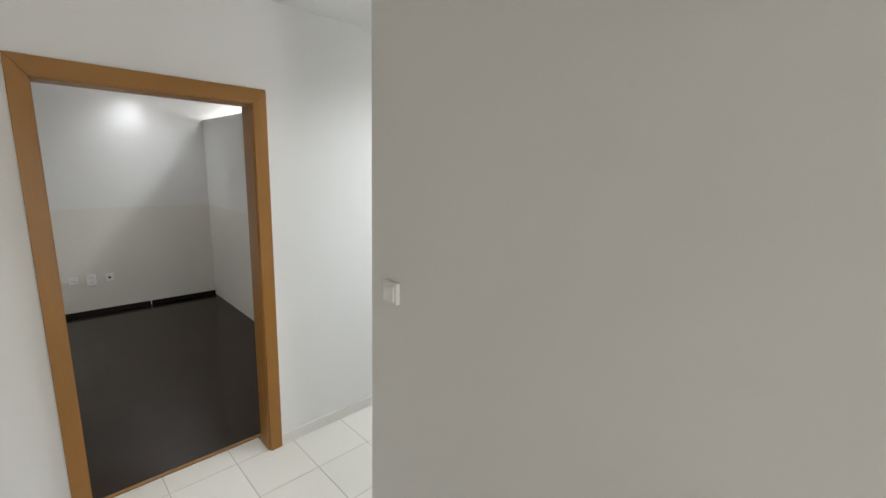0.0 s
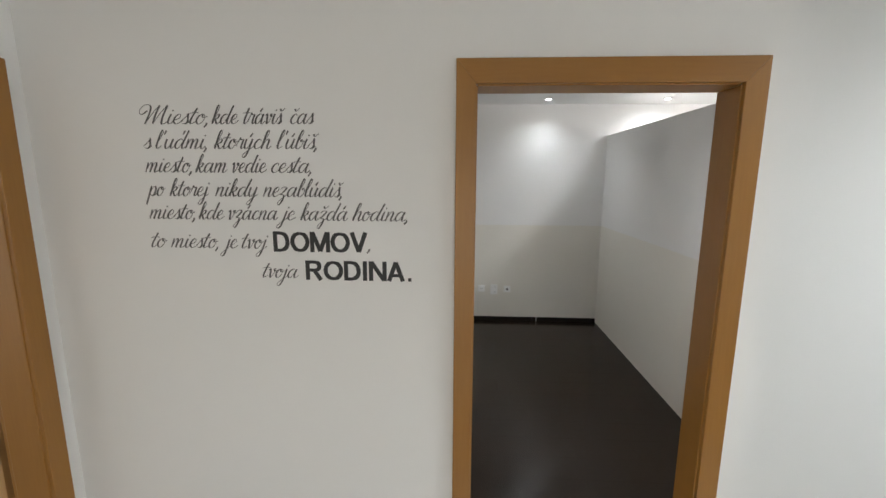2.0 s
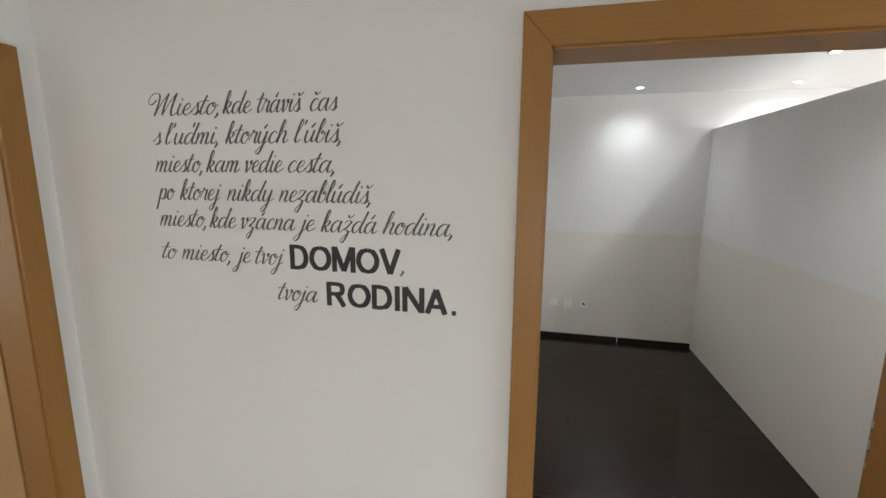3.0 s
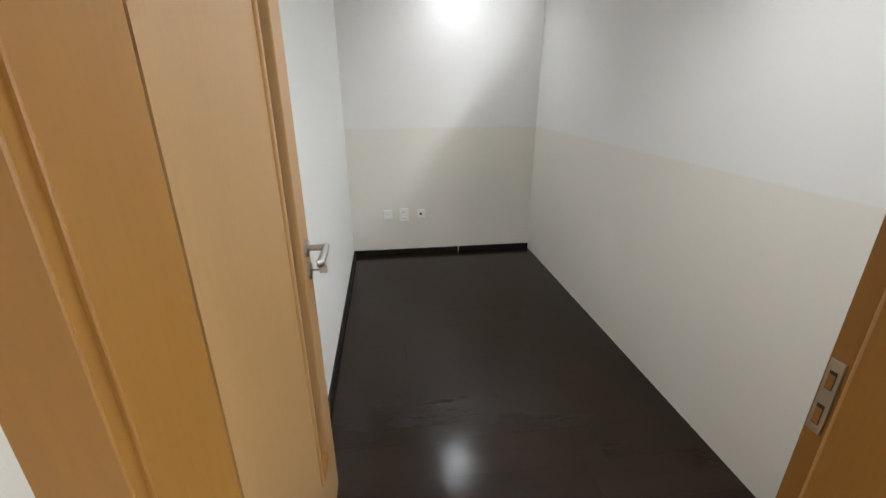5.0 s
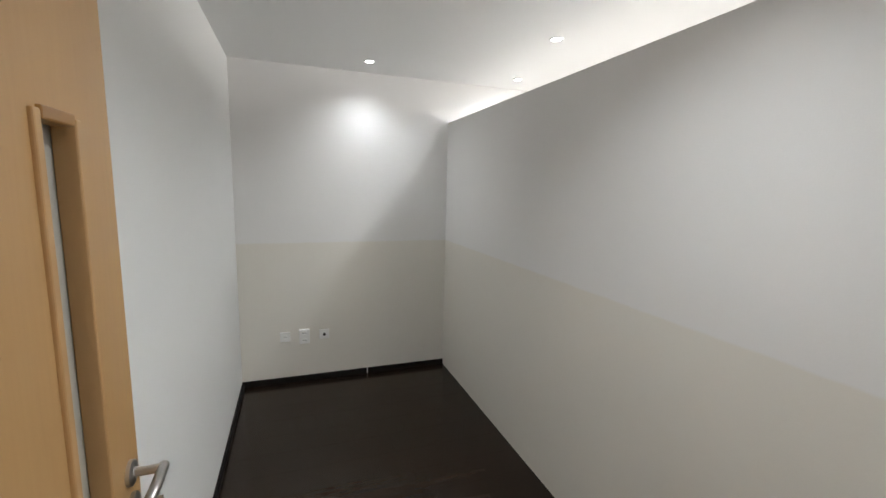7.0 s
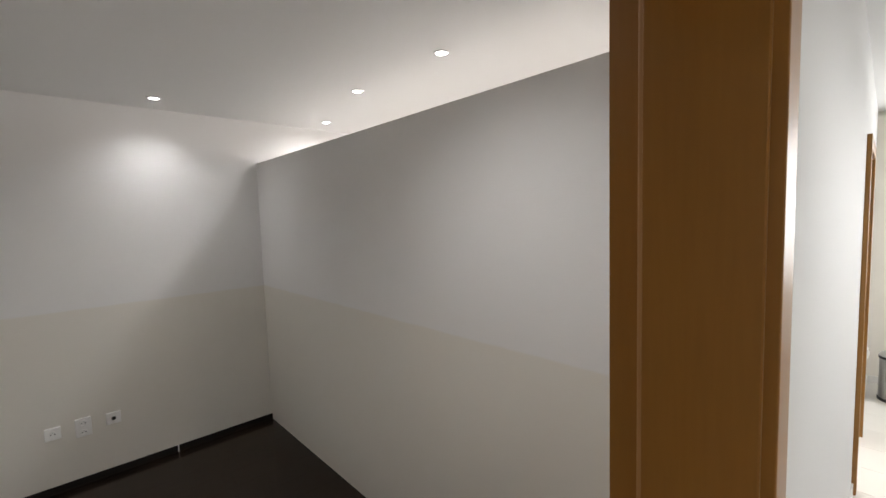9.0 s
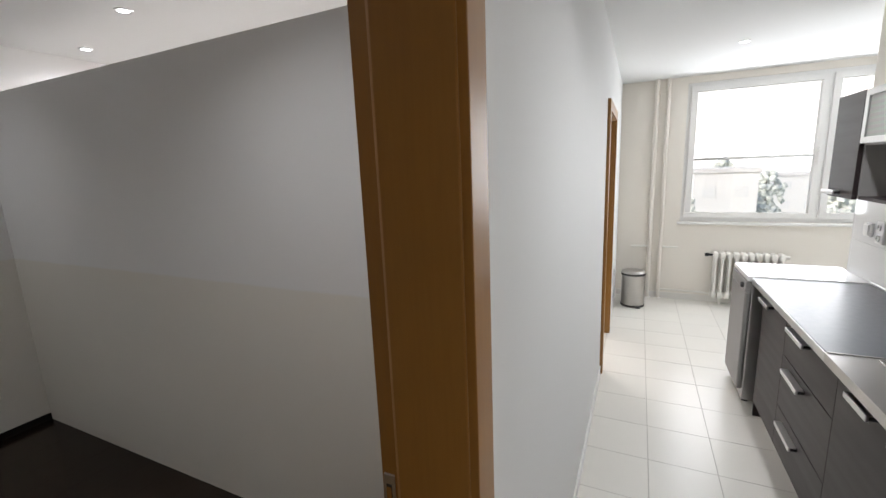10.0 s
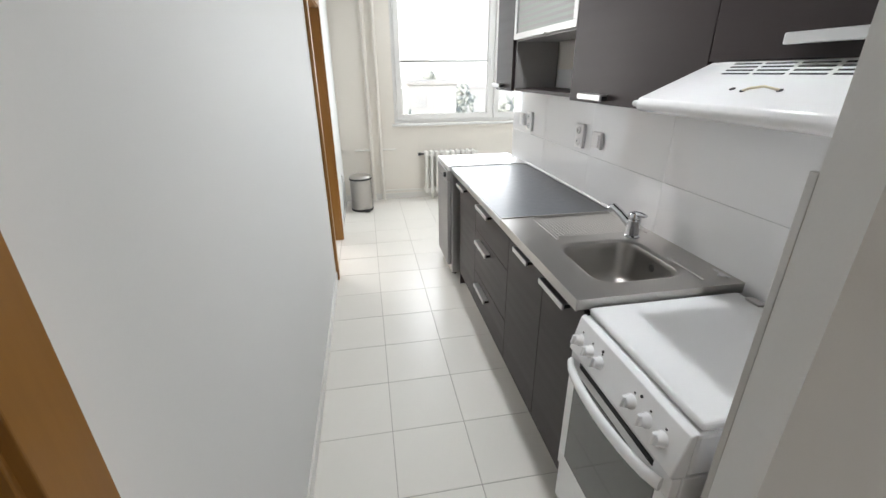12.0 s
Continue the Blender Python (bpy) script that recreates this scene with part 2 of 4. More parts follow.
def round_rect(cx, cy, hx, hy, r, n=8):
    out = []
    for sx, sy, a0 in ((1, 1, 0), (-1, 1, 90), (-1, -1, 180), (1, -1, 270)):
        for i in range(n + 1):
            a = radians(a0 + 90 * i / n)
            out.append((cx + sx * (hx - r) + r * math.cos(a), cy + sy * (hy - r) + r * math.sin(a)))
    return out


# ---- plan: x along the text wall, y into the small room ----
CEIL_Z, WEST, STUB, STUB_IN, EAST = 2.49, -1.52, 0.893, 0.972, 5.75
ROOM_L, ROOM_R, BACK = -0.155, 1.525, 3.46
SPLASH, TOP_Z, FRONT = -1.475, 0.865, -0.928

# ---- structure ----
single("wall_north", boxes([(-1.68, -0.05, 0, 0.156, 0, CEIL_Z), (-0.05, 0.85, 0, 0.156, 2.0, CEIL_Z), (0.85, 3.535, 0, 0.156, 0, CEIL_Z),
                            (3.535, 4.435, 0, 0.156, 2.0, CEIL_Z), (4.435, EAST, 0, 0.156, 0, CEIL_Z)]), PAINT, "white painted wall with the lettering and two door openings", "wall", "structure")
single("wall_west", boxes([(-1.68, WEST, -4.6, -0.985, 0, CEIL_Z), (-1.68, WEST, -0.985, -0.085, 2.0, CEIL_Z), (-1.68, WEST, -0.085, 0, 0, CEIL_Z)]), PAINT,
       "white painted hall wall with a door opening", "wall", "structure")
single("wall_stub", boxes([(STUB, STUB_IN, -4.6, -0.930, 0, CEIL_Z)]), PAINT, "white painted partition between hall and kitchen", "wall", "structure")
# the opening in this unseen wall is added for the hall fill lamp
single("wall_hall_south", boxes([(-1.68, -0.40, -4.72, -4.6, 0, CEIL_Z), (0.80, STUB, -4.72, -4.6, 0, CEIL_Z), (-0.40, 0.80, -4.72, -4.6, 0, 0.15), (-0.40, 0.80, -4.72, -4.6, 1.75, CEIL_Z)]), PAINT, "plain white wall with an added, unseen opening for the hall fill lamp", "wall", "structure")
single("wall_kitchen_south", boxes([(STUB_IN, 3.8, -1.63, SPLASH, 0, CEIL_Z)]), CREAM, "cream white kitchen wall behind the worktop", "wall", "structure")
single("wall_dining_west", boxes([(3.68, 3.8, -2.7, -1.63, 0, CEIL_Z)]), PAINT, "white return wall beside the window", "wall", "structure")
single("wall_dining_south", boxes([(3.68, EAST, -2.82, -2.7, 0, CEIL_Z)]), PAINT, "plain white wall closing the kitchen", "wall", "structure")
WIN = ((-2.64, -0.66), (0.95, 2.85))
single("wall_east", boxes([(EAST, 6.03, -2.82, WIN[0][0], 0, CEIL_Z), (EAST, 6.03, WIN[0][0], WIN[0][1], 0, 0.925), (EAST, 6.03, WIN[0][0], WIN[0][1], 2.42, CEIL_Z),
                           (EAST, 6.03, WIN[0][1], WIN[1][0], 0, CEIL_Z), (EAST, 6.03, WIN[1][0], WIN[1][1], 0, 0.925), (EAST, 6.03, WIN[1][0], WIN[1][1], 2.42, CEIL_Z),
                           (EAST, 6.03, WIN[1][1], 3.6, 0, CEIL_Z)]), CREAM, "cream outer wall with window openings", "wall", "structure")
single("wall_room_back", boxes([(-0.28, EAST, BACK, 3.6, 0, CEIL_Z)]), TWO_TONE, "white wall with a beige painted lower band", "wall", "structure")
single("wall_room_left", boxes([(-0.28, ROOM_L, 0.160, BACK, 0, CEIL_Z)]), PAINT, "white painted side wall of the small room", "wall", "structure")
single("partition", boxes([(ROOM_R, ROOM_R + 0.1, 0.160, BACK, 0, 2.155)]), TWO_TONE, "white partition with beige lower band, open above", "wall", "structure")
single("wall_west_room_north", boxes([(-3.5, -1.68, 0.0, 0.1, 0, CEIL_Z)]), PAINT, "plain wall of the room behind the hall door", "wall", "structure")
single("wall_west_room_south", boxes([(-3.5, -1.68, -1.75, -1.65, 0, CEIL_Z)]), PAINT, "plain wall of the room behind the hall door", "wall", "structure")
single("wall_west_room_far", boxes([(-3.6, -3.5, -1.75, -1.35, 0, CEIL_Z), (-3.6, -3.5, -0.25, 0.1, 0, CEIL_Z), (-3.6, -3.5, -1.35, -0.25, 0, 0.8), (-3.6, -3.5, -1.35, -0.25, 2.2, CEIL_Z)]), PAINT, "plain wall with a daylight opening behind the hall door", "wall", "structure")
single("ceiling", boxes([(-3.6, 6.03, -4.72, 3.6, CEIL_Z, 2.62)]), CEIL, "smooth white painted ceiling with recessed spots", "ceiling", "structure")
single("sub_floor", boxes([(-3.6, 6.03, -4.72, 3.6, -0.2, -0.012)]), CONCRETE, "screed under the floor coverings", "floor", "structure")


def door_frame(name, m, label, w=0.8, h=1.97, depth=0.156):
    """Casing and lining; local x across the opening from 0 to w, local y into the wall."""
    f = thing(name, label=label, category="door frame", kind="structure", m=m)
    zi, zo = h + 0.005, h + 0.080
    for name_, outline in (("casing", ((-0.068, 0), (-0.005, 0), (-0.005, zi), (-0.068, zo))), ("casing", ((w + 0.005, 0), (w + 0.074, 0), (w + 0.074, zo), (w + 0.005, zi))),
                           ("head_casing", ((-0.068, zo), (-0.005, zi), (w + 0.005, zi), (w + 0.074, zo)))):
        part(name_, board(outline, -0.022, -0.0005, 0.0018), OAK_H if name_ == "head_casing" else OAK, f, local=True)
    for x0, x1 in ((-0.104, -0.040), (w + 0.040, w + 0.110)):
        part("rear_casing", box(x0, x1, depth + 0.0005, depth + 0.022, 0, h + 0.028, 0.003), OAK, f, local=True)
    part("rear_head_casing", box(-0.104, w + 0.110, depth + 0.0005, depth + 0.022, h + 0.028, h + 0.094, 0.003), OAK_H, f, local=True)
    for s, x in ((1, 0), (-1, w)):
        a, b = sorted((x - s * 0.048, x))
        part("lining", box(a, b, -0.008, 0.118, 0, h, 0.002), OAK, f, local=True)
        a, b = sorted((x - s * 0.048, x - s * 0.038))
        part("rebate", box(a, b, 0.119, depth + 0.0215, 0, h, 0.001), OAK, f, local=True)
        a, b = sorted((x - s * 0.030, x - s * 0.006))
        part("seal", box(a, b, 0.1185, 0.126, 0, h, 0.002), LEAF, f, "thin pale seal strip", local=True)
    part("head_lining", box(0, w, -0.008, 0.118, h, h + 0.028, 0.002), OAK_H, f, local=True)
    part("head_rebate", box(-0.037, w + 0.037, 0.119, depth + 0.0215, h + 0.012, h + 0.028, 0.001), OAK_H, f, local=True)
    return f


frame_room = door_frame("door_frame_1", pose(0, 0, 0), "light beech veneer door frame of the small room")
door_frame("door_frame_2", pose(3.585, 0, 0), "light beech veneer door frame in the kitchen wall")
door_frame("door_frame_3", pose(WEST, -0.935, 0, 0, 0, 90), "light beech veneer door frame in the hall corner")
plate = part("strike_plate", box(0.8330, 0.8372, 0.150, 0.172, 0.955, 1.085, 0.001), STEEL, frame_room, "steel strike plate with dark slots")
part("slot", box(0.8322, 0.8332, 0.1555, 0.1665, 1.035, 1.066), SLOT, plate)
part("recess", box(0.8312, 0.8321, 0.1565, 0.1660, 1.037, 1.0605), OAK, plate)
part("slot", box(0.8322, 0.8332, 0.1555, 0.1665, 0.97, 1.006), SLOT, plate)
part("recess", box(0.8312, 0.8321, 0.1565, 0.1660, 0.972, 1.0), OAK, plate)
single("threshold", box(-0.036, 0.836, 0.161, 0.182, 0.0, 0.009, 0.003), OAK_H, "flat wooden threshold strip between tile and laminate", "threshold", "structure")
single("threshold", box(3.549, 4.421, 0.161, 0.182, 0.0, 0.009, 0.003), OAK_H, "flat wooden threshold strip in the kitchen doorway", "threshold", "structure")

# skirtings
single("baseboard", boxes([(0.835, 1.523, BACK - 0.016, BACK, 0, 0.048)], 0.003), DARKBASE, "dark brown skirting board on the back wall", "skirting", "structure")
single("baseboard", boxes([(ROOM_L, 0.826, BACK - 0.016, BACK, 0, 0.048)], 0.003), DARKBASE, "dark brown skirting board on the back wall", "skirting", "structure")
single("baseboard", boxes([(ROOM_L, ROOM_L + 0.016, 0.16, BACK - 0.017, 0, 0.048)], 0.003), DARKBASE, "dark brown skirting board on the side wall", "skirting", "structure")
single("skirting_joint", box(0.8265, 0.8345, BACK - 0.012, BACK - 0.001, 0.0, 0.046, 0.002), PLASTIC, "small white gap piece between two skirtings", "skirting", "structure")

# ---- ceiling spots ----


def spot(x, y, label, power, cone=138):
    s = thing("ceiling_spot", (x, y, CEIL_Z), label, "spotlight", "recessed ceiling spots")
    part("ring", turned([(0.028, -0.001), (0.028, -0.004), (0.040, -0.005), (0.042, -0.0005)], (x, y, CEIL_Z)), ALU, s, "brushed metal ring", smooth=True)
    part("lens", turned([(0.0275, -0.0005), (0.0275, -0.0025), (0.010, -0.003)], (x, y, CEIL_Z)), LED, s, "glowing white lens")
    lamp("spot_lamp", "SPOT", power, look((x, y, CEIL_Z - 0.012), (x, y, 0)), (0.93, 0.975, 1.0), cone=radians(cone), blend=1.0)
    return s


for x, y in ((0.803, 3.15), (0.803, 0.80)):
    spot(x, y, "lit recessed ceiling spot with metal ring in the small room", 15 if y > 2 else 38)
for x, y in ((2.0, 3.145), (1.75, 2.25), (1.745, 1.46)):
    spot(x, y, "lit recessed ceiling spot with metal ring beyond the partition", 20 if y > 3 else 45, 168)
for x, y in ((5.32, -0.915), (4.42, -0.91), (2.62, -0.91), (1.72, -0.91)):
    spot(x, y, "lit recessed ceiling spot with metal ring in the kitchen", 8 if x > 4 else (40 if x > 2 else 60), 156)

# ---- windows ----


def window(name, ya, yb, mull, za, zb, label, rail):
    """A plastic window of two sashes in the east wall, with sill."""
    x0 = EAST + 0.012
    w = thing(name, (EAST, (ya + yb) / 2, za), label, "window", kind="structure")
    part("window_frame", boxes([(x0, x0 + 0.07, ya, yb, za, za + 0.05), (x0, x0 + 0.07, ya, yb, zb - 0.045, zb), (x0, x0 + 0.07, ya, ya + 0.045, za + 0.05, zb - 0.045),
                                (x0, x0 + 0.07, yb - 0.045, yb, za + 0.05, zb - 0.045), (x0, x0 + 0.07, mull - 0.03, mull + 0.03, za + 0.05, zb - 0.045)], 0.003), PVC, w)
    for a, b in ((ya + 0.035, mull - 0.012), (mull + 0.012, yb - 0.035)):
        c, d, t = za + 0.038, zb - 0.033, 0.062
        sash = part("sash", boxes([(x0 - 0.02, x0 + 0.05, a, b, c, c + t), (x0 - 0.02, x0 + 0.05, a, b, d - t, d), (x0 - 0.02, x0 + 0.05, a, a + t, c + t, d - t),
                                   (x0 - 0.02, x0 + 0.05, b - t, b, c + t, d - t)], 0.004), PVC, w)
        pane = part("pane", box(x0 + 0.012, x0 + 0.018, a + t - 0.008, b - t + 0.008, c + t - 0.008, d - t + 0.008), PANE, sash, "clear glass pane")
        pane.visible_shadow = False
        if rail:
            part("blind_rail", box(x0 - 0.012, x0 + 0.008, a + t + 0.004, b - t - 0.004, 1.597, 1.622, 0.004), ALU, sash, "grey bottom rail of a raised blind")
    part("window_handle", join(box(x0 - 0.028, x0 - 0.019, mull + 0.038, mull + 0.062, 1.60, 1.68, 0.003), tube([(x0 - 0.03, mull + 0.05, 1.64), (x0 - 0.055, mull + 0.05, 1.64), (x0 - 0.058, mull + 0.05, 1.52)], 0.009)), PVC, w, "white turning handle", smooth=True)
    for z in (za + 0.2, zb - 0.25):
        part("hinge", turned([(0.008, -0.03), (0.008, 0.03)], (x0 - 0.014, yb - 0.028, z), sides=10), PVC, w)
    part("window_sill", box(EAST - 0.055, x0 - 0.022, ya - 0.03, yb + 0.03, za - 0.032, za - 0.002, 0.006), PVC, w, "white moulded inner sill")
    part("outer_sill", box(x0 + 0.072, 6.10, ya, yb, za - 0.004, za + 0.012, 0.003), ALU, w)
    return w


window("window_1", -2.64, -0.66, -1.875, 0.925, 2.42, "white plastic kitchen window with grey blind rail", True)
window("window_2", 0.95, 2.85, 1.7, 0.925, 2.42, "white plastic window of the adjoining room", False)

# ---- hall ----


def plate_switch(name, m, label, category, kind, w=0.082, h=0.082):
    """Wall plates; local x across, local z up, local -y out of the wall."""
    s = thing(name, label=label, category=category, m=m)
    part("cover", box(-w / 2, w / 2, -0.018, 0, -h / 2, h / 2, 0.004), PLASTIC, s, local=True)
    if kind == "rocker":
        part("rocker", box(-0.03, 0.03, -0.025, -0.0185, -0.03, 0.03, 0.003), PLASTIC, s, local=True)
    else:
        rows = {"socket": (0,), "double": (0.03, -0.03), "small": (0,)}[kind]
        for z in rows:
            r = 0.019 if kind != "small" else 0.012
            part("insert", turned([(r, 0.0), (r, -0.006), (r - 0.004, -0.0065), (r - 0.005, -0.002)], (0, -0.0185, z), "Y", 20), PLASTIC if kind != "small" else BLACK, s, local=True, smooth=True)
            if kind != "small":
                part("well", turned([(r - 0.0055, -0.0012), (r - 0.0055, -0.0018), (0.002, -0.0019)], (0, -0.0185, z), "Y", 20), WELL, s, local=True)
                for dx in (-0.0095, 0.0095):
                    part("hole", box(dx - 0.003, dx + 0.003, -0.0218, -0.0204, z - 0.003, z + 0.003), SLOT, s, local=True)
                part("earth_pin", turned([(0.0025, 0), (0.0025, -0.006)], (0, -0.0202, z + 0.011), "Y", 8), ALU, s, local=True)
    return s


plate_switch("light_switch", pose(STUB, -1.069, 1.220, 0, 0, -90), "square white light switch on the shaded partition", "light switch", "rocker")


# A slanted brush alphabet: strokes run through (x, height) in units of the small letters' height.
SCRIPT = {}


def glyph(letters, advance, *strokes):
    for c in letters:
        SCRIPT[c] = (advance, strokes)


BOWL = ((.60, .84), (.42, 1.0), (.14, .74), (.05, .30), (.18, .0), (.40, .16), (.60, .70))
HOOK = ((.70, 1.0), (.60, .45), (.62, .08), (.74, .02), (.95, .28))
glyph("a", .90, BOWL, HOOK)
glyph("c", .62, ((.52, .78), (.44, .98), (.20, .84), (.05, .38), (.18, .02), (.40, .06), (.68, .30)))
glyph("d", .90, BOWL, ((.92, 1.85), (.72, 1.0), (.60, .42), (.63, .07), (.75, .03), (.95, .28)))
glyph("e", .60, ((-.05, .28), (.14, .40), (.42, .62), (.46, .88), (.32, 1.0), (.12, .72), (.06, .30), (.22, .01), (.44, .10), (.68, .34)))
glyph("h", .78, ((-.04, .25), (.26, 1.05), (.42, 1.65), (.34, 1.9), (.20, 1.4), (.04, .0)), ((.06, .15), (.24, .72), (.46, 1.0), (.56, .80), (.48, .22), (.58, .0), (.82, .28)))
glyph("i", .40, ((.18, 1.0), (.08, .42), (.12, .05), (.26, .04), (.46, .28)), ((.27, 1.42), (.25, 1.28)))
glyph("j", .40, ((.24, 1.0), (.14, .15), (.0, -.62), (-.18, -.90), (-.34, -.72), (-.10, -.32), (.46, .28)), ((.33, 1.42), (.31, 1.28)))
glyph("k", .68, ((-.04, .25), (.26, 1.05), (.42, 1.65), (.34, 1.9), (.20, 1.4), (.04, .0)), ((.08, .35), (.34, .95), (.52, .92), (.44, .62), (.16, .50)), ((.22, .52), (.36, .12), (.48, .0), (.72, .28)))
glyph("l", .40, ((-.04, .25), (.24, 1.05), (.40, 1.65), (.32, 1.9), (.18, 1.4), (.06, .42), (.14, .02), (.44, .28)))
glyph("m", 1.10, ((.12, 1.0), (.03, .0)), ((.05, .2), (.24, .80), (.40, 1.0), (.47, .80), (.38, .0)), ((.40, .2), (.60, .80), (.76, 1.0), (.84, .80), (.76, .16), (.86, .0), (1.14, .28)))
glyph("n", .76, ((.12, 1.0), (.03, .0)), ((.05, .2), (.24, .78), (.42, 1.0), (.52, .80), (.44, .18), (.54, .0), (.80, .28)))
glyph("o", .66, ((.40, 1.0), (.15, .82), (.04, .35), (.18, .0), (.40, .12), (.56, .58), (.50, .92), (.38, .86), (.46, .66), (.74, .78)))
glyph("p", .74, ((.16, 1.05), (.02, -.15), (-.08, -.95)), ((.05, .2), (.24, .75), (.46, 1.0), (.60, .76), (.50, .18), (.30, .0), (.14, .18)), ((.44, .06), (.78, .28)))
glyph("r", .62, ((-.04, .25), (.14, .86), (.18, 1.12), (.28, .92), (.48, .94), (.44, .60), (.40, .18), (.48, .02), (.68, .28)))
glyph("s", .52, ((-.05, .25), (.26, .76), (.33, 1.06), (.38, .70), (.42, .30), (.28, .01), (.08, .08)), ((.30, .02), (.56, .28)))
glyph("t", .46, ((.36, 1.6), (.16, .76), (.09, .28), (.17, .01), (.50, .28)), ((-.10, 1.06), (.18, 1.16), (.54, 1.12)))
glyph("u", .80, ((.12, 1.0), (.05, .36), (.16, .0), (.38, .22), (.58, 1.0)), ((.60, 1.0), (.50, .36), (.57, .03), (.84, .28)))
glyph("v", .66, ((.0, .80), (.14, 1.0), (.19, .60), (.23, .0), (.46, .40), (.60, .96), (.48, .94), (.54, .74), (.72, .78)))
glyph("y", .80, ((.12, 1.0), (.05, .36), (.16, .0), (.38, .22), (.58, 1.0)), ((.60, 1.0), (.48, .10), (.34, -.62), (.14, -.92), (.02, -.70), (.30, -.28), (.84, .28)))
glyph("z", .66, ((.05, .78), (.22, 1.02), (.52, .94), (.30, .48), (.14, .26), (.40, .12), (.36, -.36), (.16, -.88), (.0, -.68), (.25, -.24), (.72, .28)))
glyph("b", .62, ((-.04, .25), (.24, 1.05), (.40, 1.65), (.32, 1.9), (.18, 1.4), (.06, .30), (.18, .0), (.42, .18), (.54, .66), (.42, .94), (.34, .74), (.70, .76)))
glyph("M", 1.62, ((.10, 1.35), (-.12, 1.05), (-.34, 1.0), (-.44, 1.45), (-.16, 1.92), (.22, 1.86), (.30, 1.25), (.12, .0)), ((.12, .0), (.52, 1.15), (.88, 1.9)),
      ((.88, 1.9), (.72, .9), (.66, .05)), ((.66, .05), (1.06, 1.15), (1.42, 1.9)), ((1.42, 1.9), (1.26, .8), (1.26, .10), (1.40, .0), (1.68, .28)))
glyph(",", .24, ((.10, .12), (.12, -.06), (.0, -.34)))
MARKS = {"acute": ((.36, 1.22), (.54, 1.58)), "caron": ((.22, 1.50), (.36, 1.26), (.62, 1.56)), "tick": ((.62, 1.85), (.52, 1.45))}
ACCENTED = {"á": ("a", "acute"), "ú": ("u", "acute"), "ý": ("y", "acute"), "š": ("s", "caron"), "č": ("c", "caron"), "ž": ("z", "caron"), "ľ": ("l", "tick"), "ď": ("d", "tick")}
# upright block capitals, one unit high
CAPS = {"D": (.80, ((.12, .0), (.12, 1.0)), ((.12, .92), (.36, .92), (.56, .84), (.66, .64), (.67, .36), (.56, .16), (.36, .08), (.12, .08))),
        "O": (.90, ((.45, .92), (.24, .84), (.12, .62), (.12, .38), (.24, .16), (.45, .08), (.66, .16), (.78, .38), (.78, .62), (.66, .84), (.45, .92))),
        "M": (.94, ((.11, .0), (.11, 1.0)), ((.14, .98), (.47, .05)), ((.80, .98), (.47, .05)), ((.83, .0), (.83, 1.0))),
        "V": (.76, ((.08, 1.0), (.385, .04)), ((.70, 1.0), (.385, .04))),
        "R": (.82, ((.12, .0), (.12, 1.0)), ((.12, .92), (.45, .92), (.60, .86), (.645, .72), (.60, .57), (.45, .51), (.12, .51)), ((.42, .50), (.70, .0))),
        "I": (.32, ((.16, .0), (.16, 1.0))),
        "N": (.82, ((.11, .0), (.11, 1.0)), ((.13, .97), (.69, .03)), ((.71, .0), (.71, 1.0))),
        "A": (.78, ((.08, .0), (.39, .97)), ((.70, .0), (.39, .97)), ((.20, .29), (.58, .29)))}


def flowing(points, n=7):
    """A smooth curve through the points."""
    if len(points) < 3:
        return [Vector(p) for p in points]
    q = [Vector(p) for p in points]
    q = [q[0] * 2 - q[1], *q, q[-1] * 2 - q[-2]]
    out = []
    for a, b, c, d in zip(q, q[1:], q[2:], q[3:]):
        for i in range(n):
            u = i / n
            out.append(0.5 * (2 * b + (c - a) * u + (2 * a - 5 * b + 4 * c - d) * u * u + (3 * b - a - 3 * c + d) * u ** 3))
    return out + [q[-2]]


def ribbon(bm, pts, widths, lift):
    """A thin strip of film along pts on the text wall, in its own x and z."""
    rows = []
    for i, p in enumerate(pts):
        d = (pts[min(i + 1, len(pts) - 1)] - pts[max(i - 1, 0)]).normalized()
        side = Vector((-d.y, d.x)) * widths[i] / 2
        rows.append([bm.verts.new((v.x, y, v.y)) for v, y in ((p + side, -0.0002), (p + side, -lift), (p - side, -lift), (p - side, -0.0002))])
    for u, w in zip(rows, rows[1:]):
        for j in range(3):
            bm.faces.new((u[j], u[j + 1], w[j + 1], w[j]))
    bm.faces.new(rows[0]), bm.faces.new(rows[-1][::-1])


def letter_strokes(word, strokes_of, slant):
    """The strokes of each letter of a word, laid out from x = 0 in units of the letter height."""
    out, x = [], 0.0
    for c in word:
        advance, strokes = strokes_of(c)
        out.append([[Vector((x + p.x + slant * p.y, p.y)) for p in flowing(s)] for s in strokes])
        x += advance
    return out


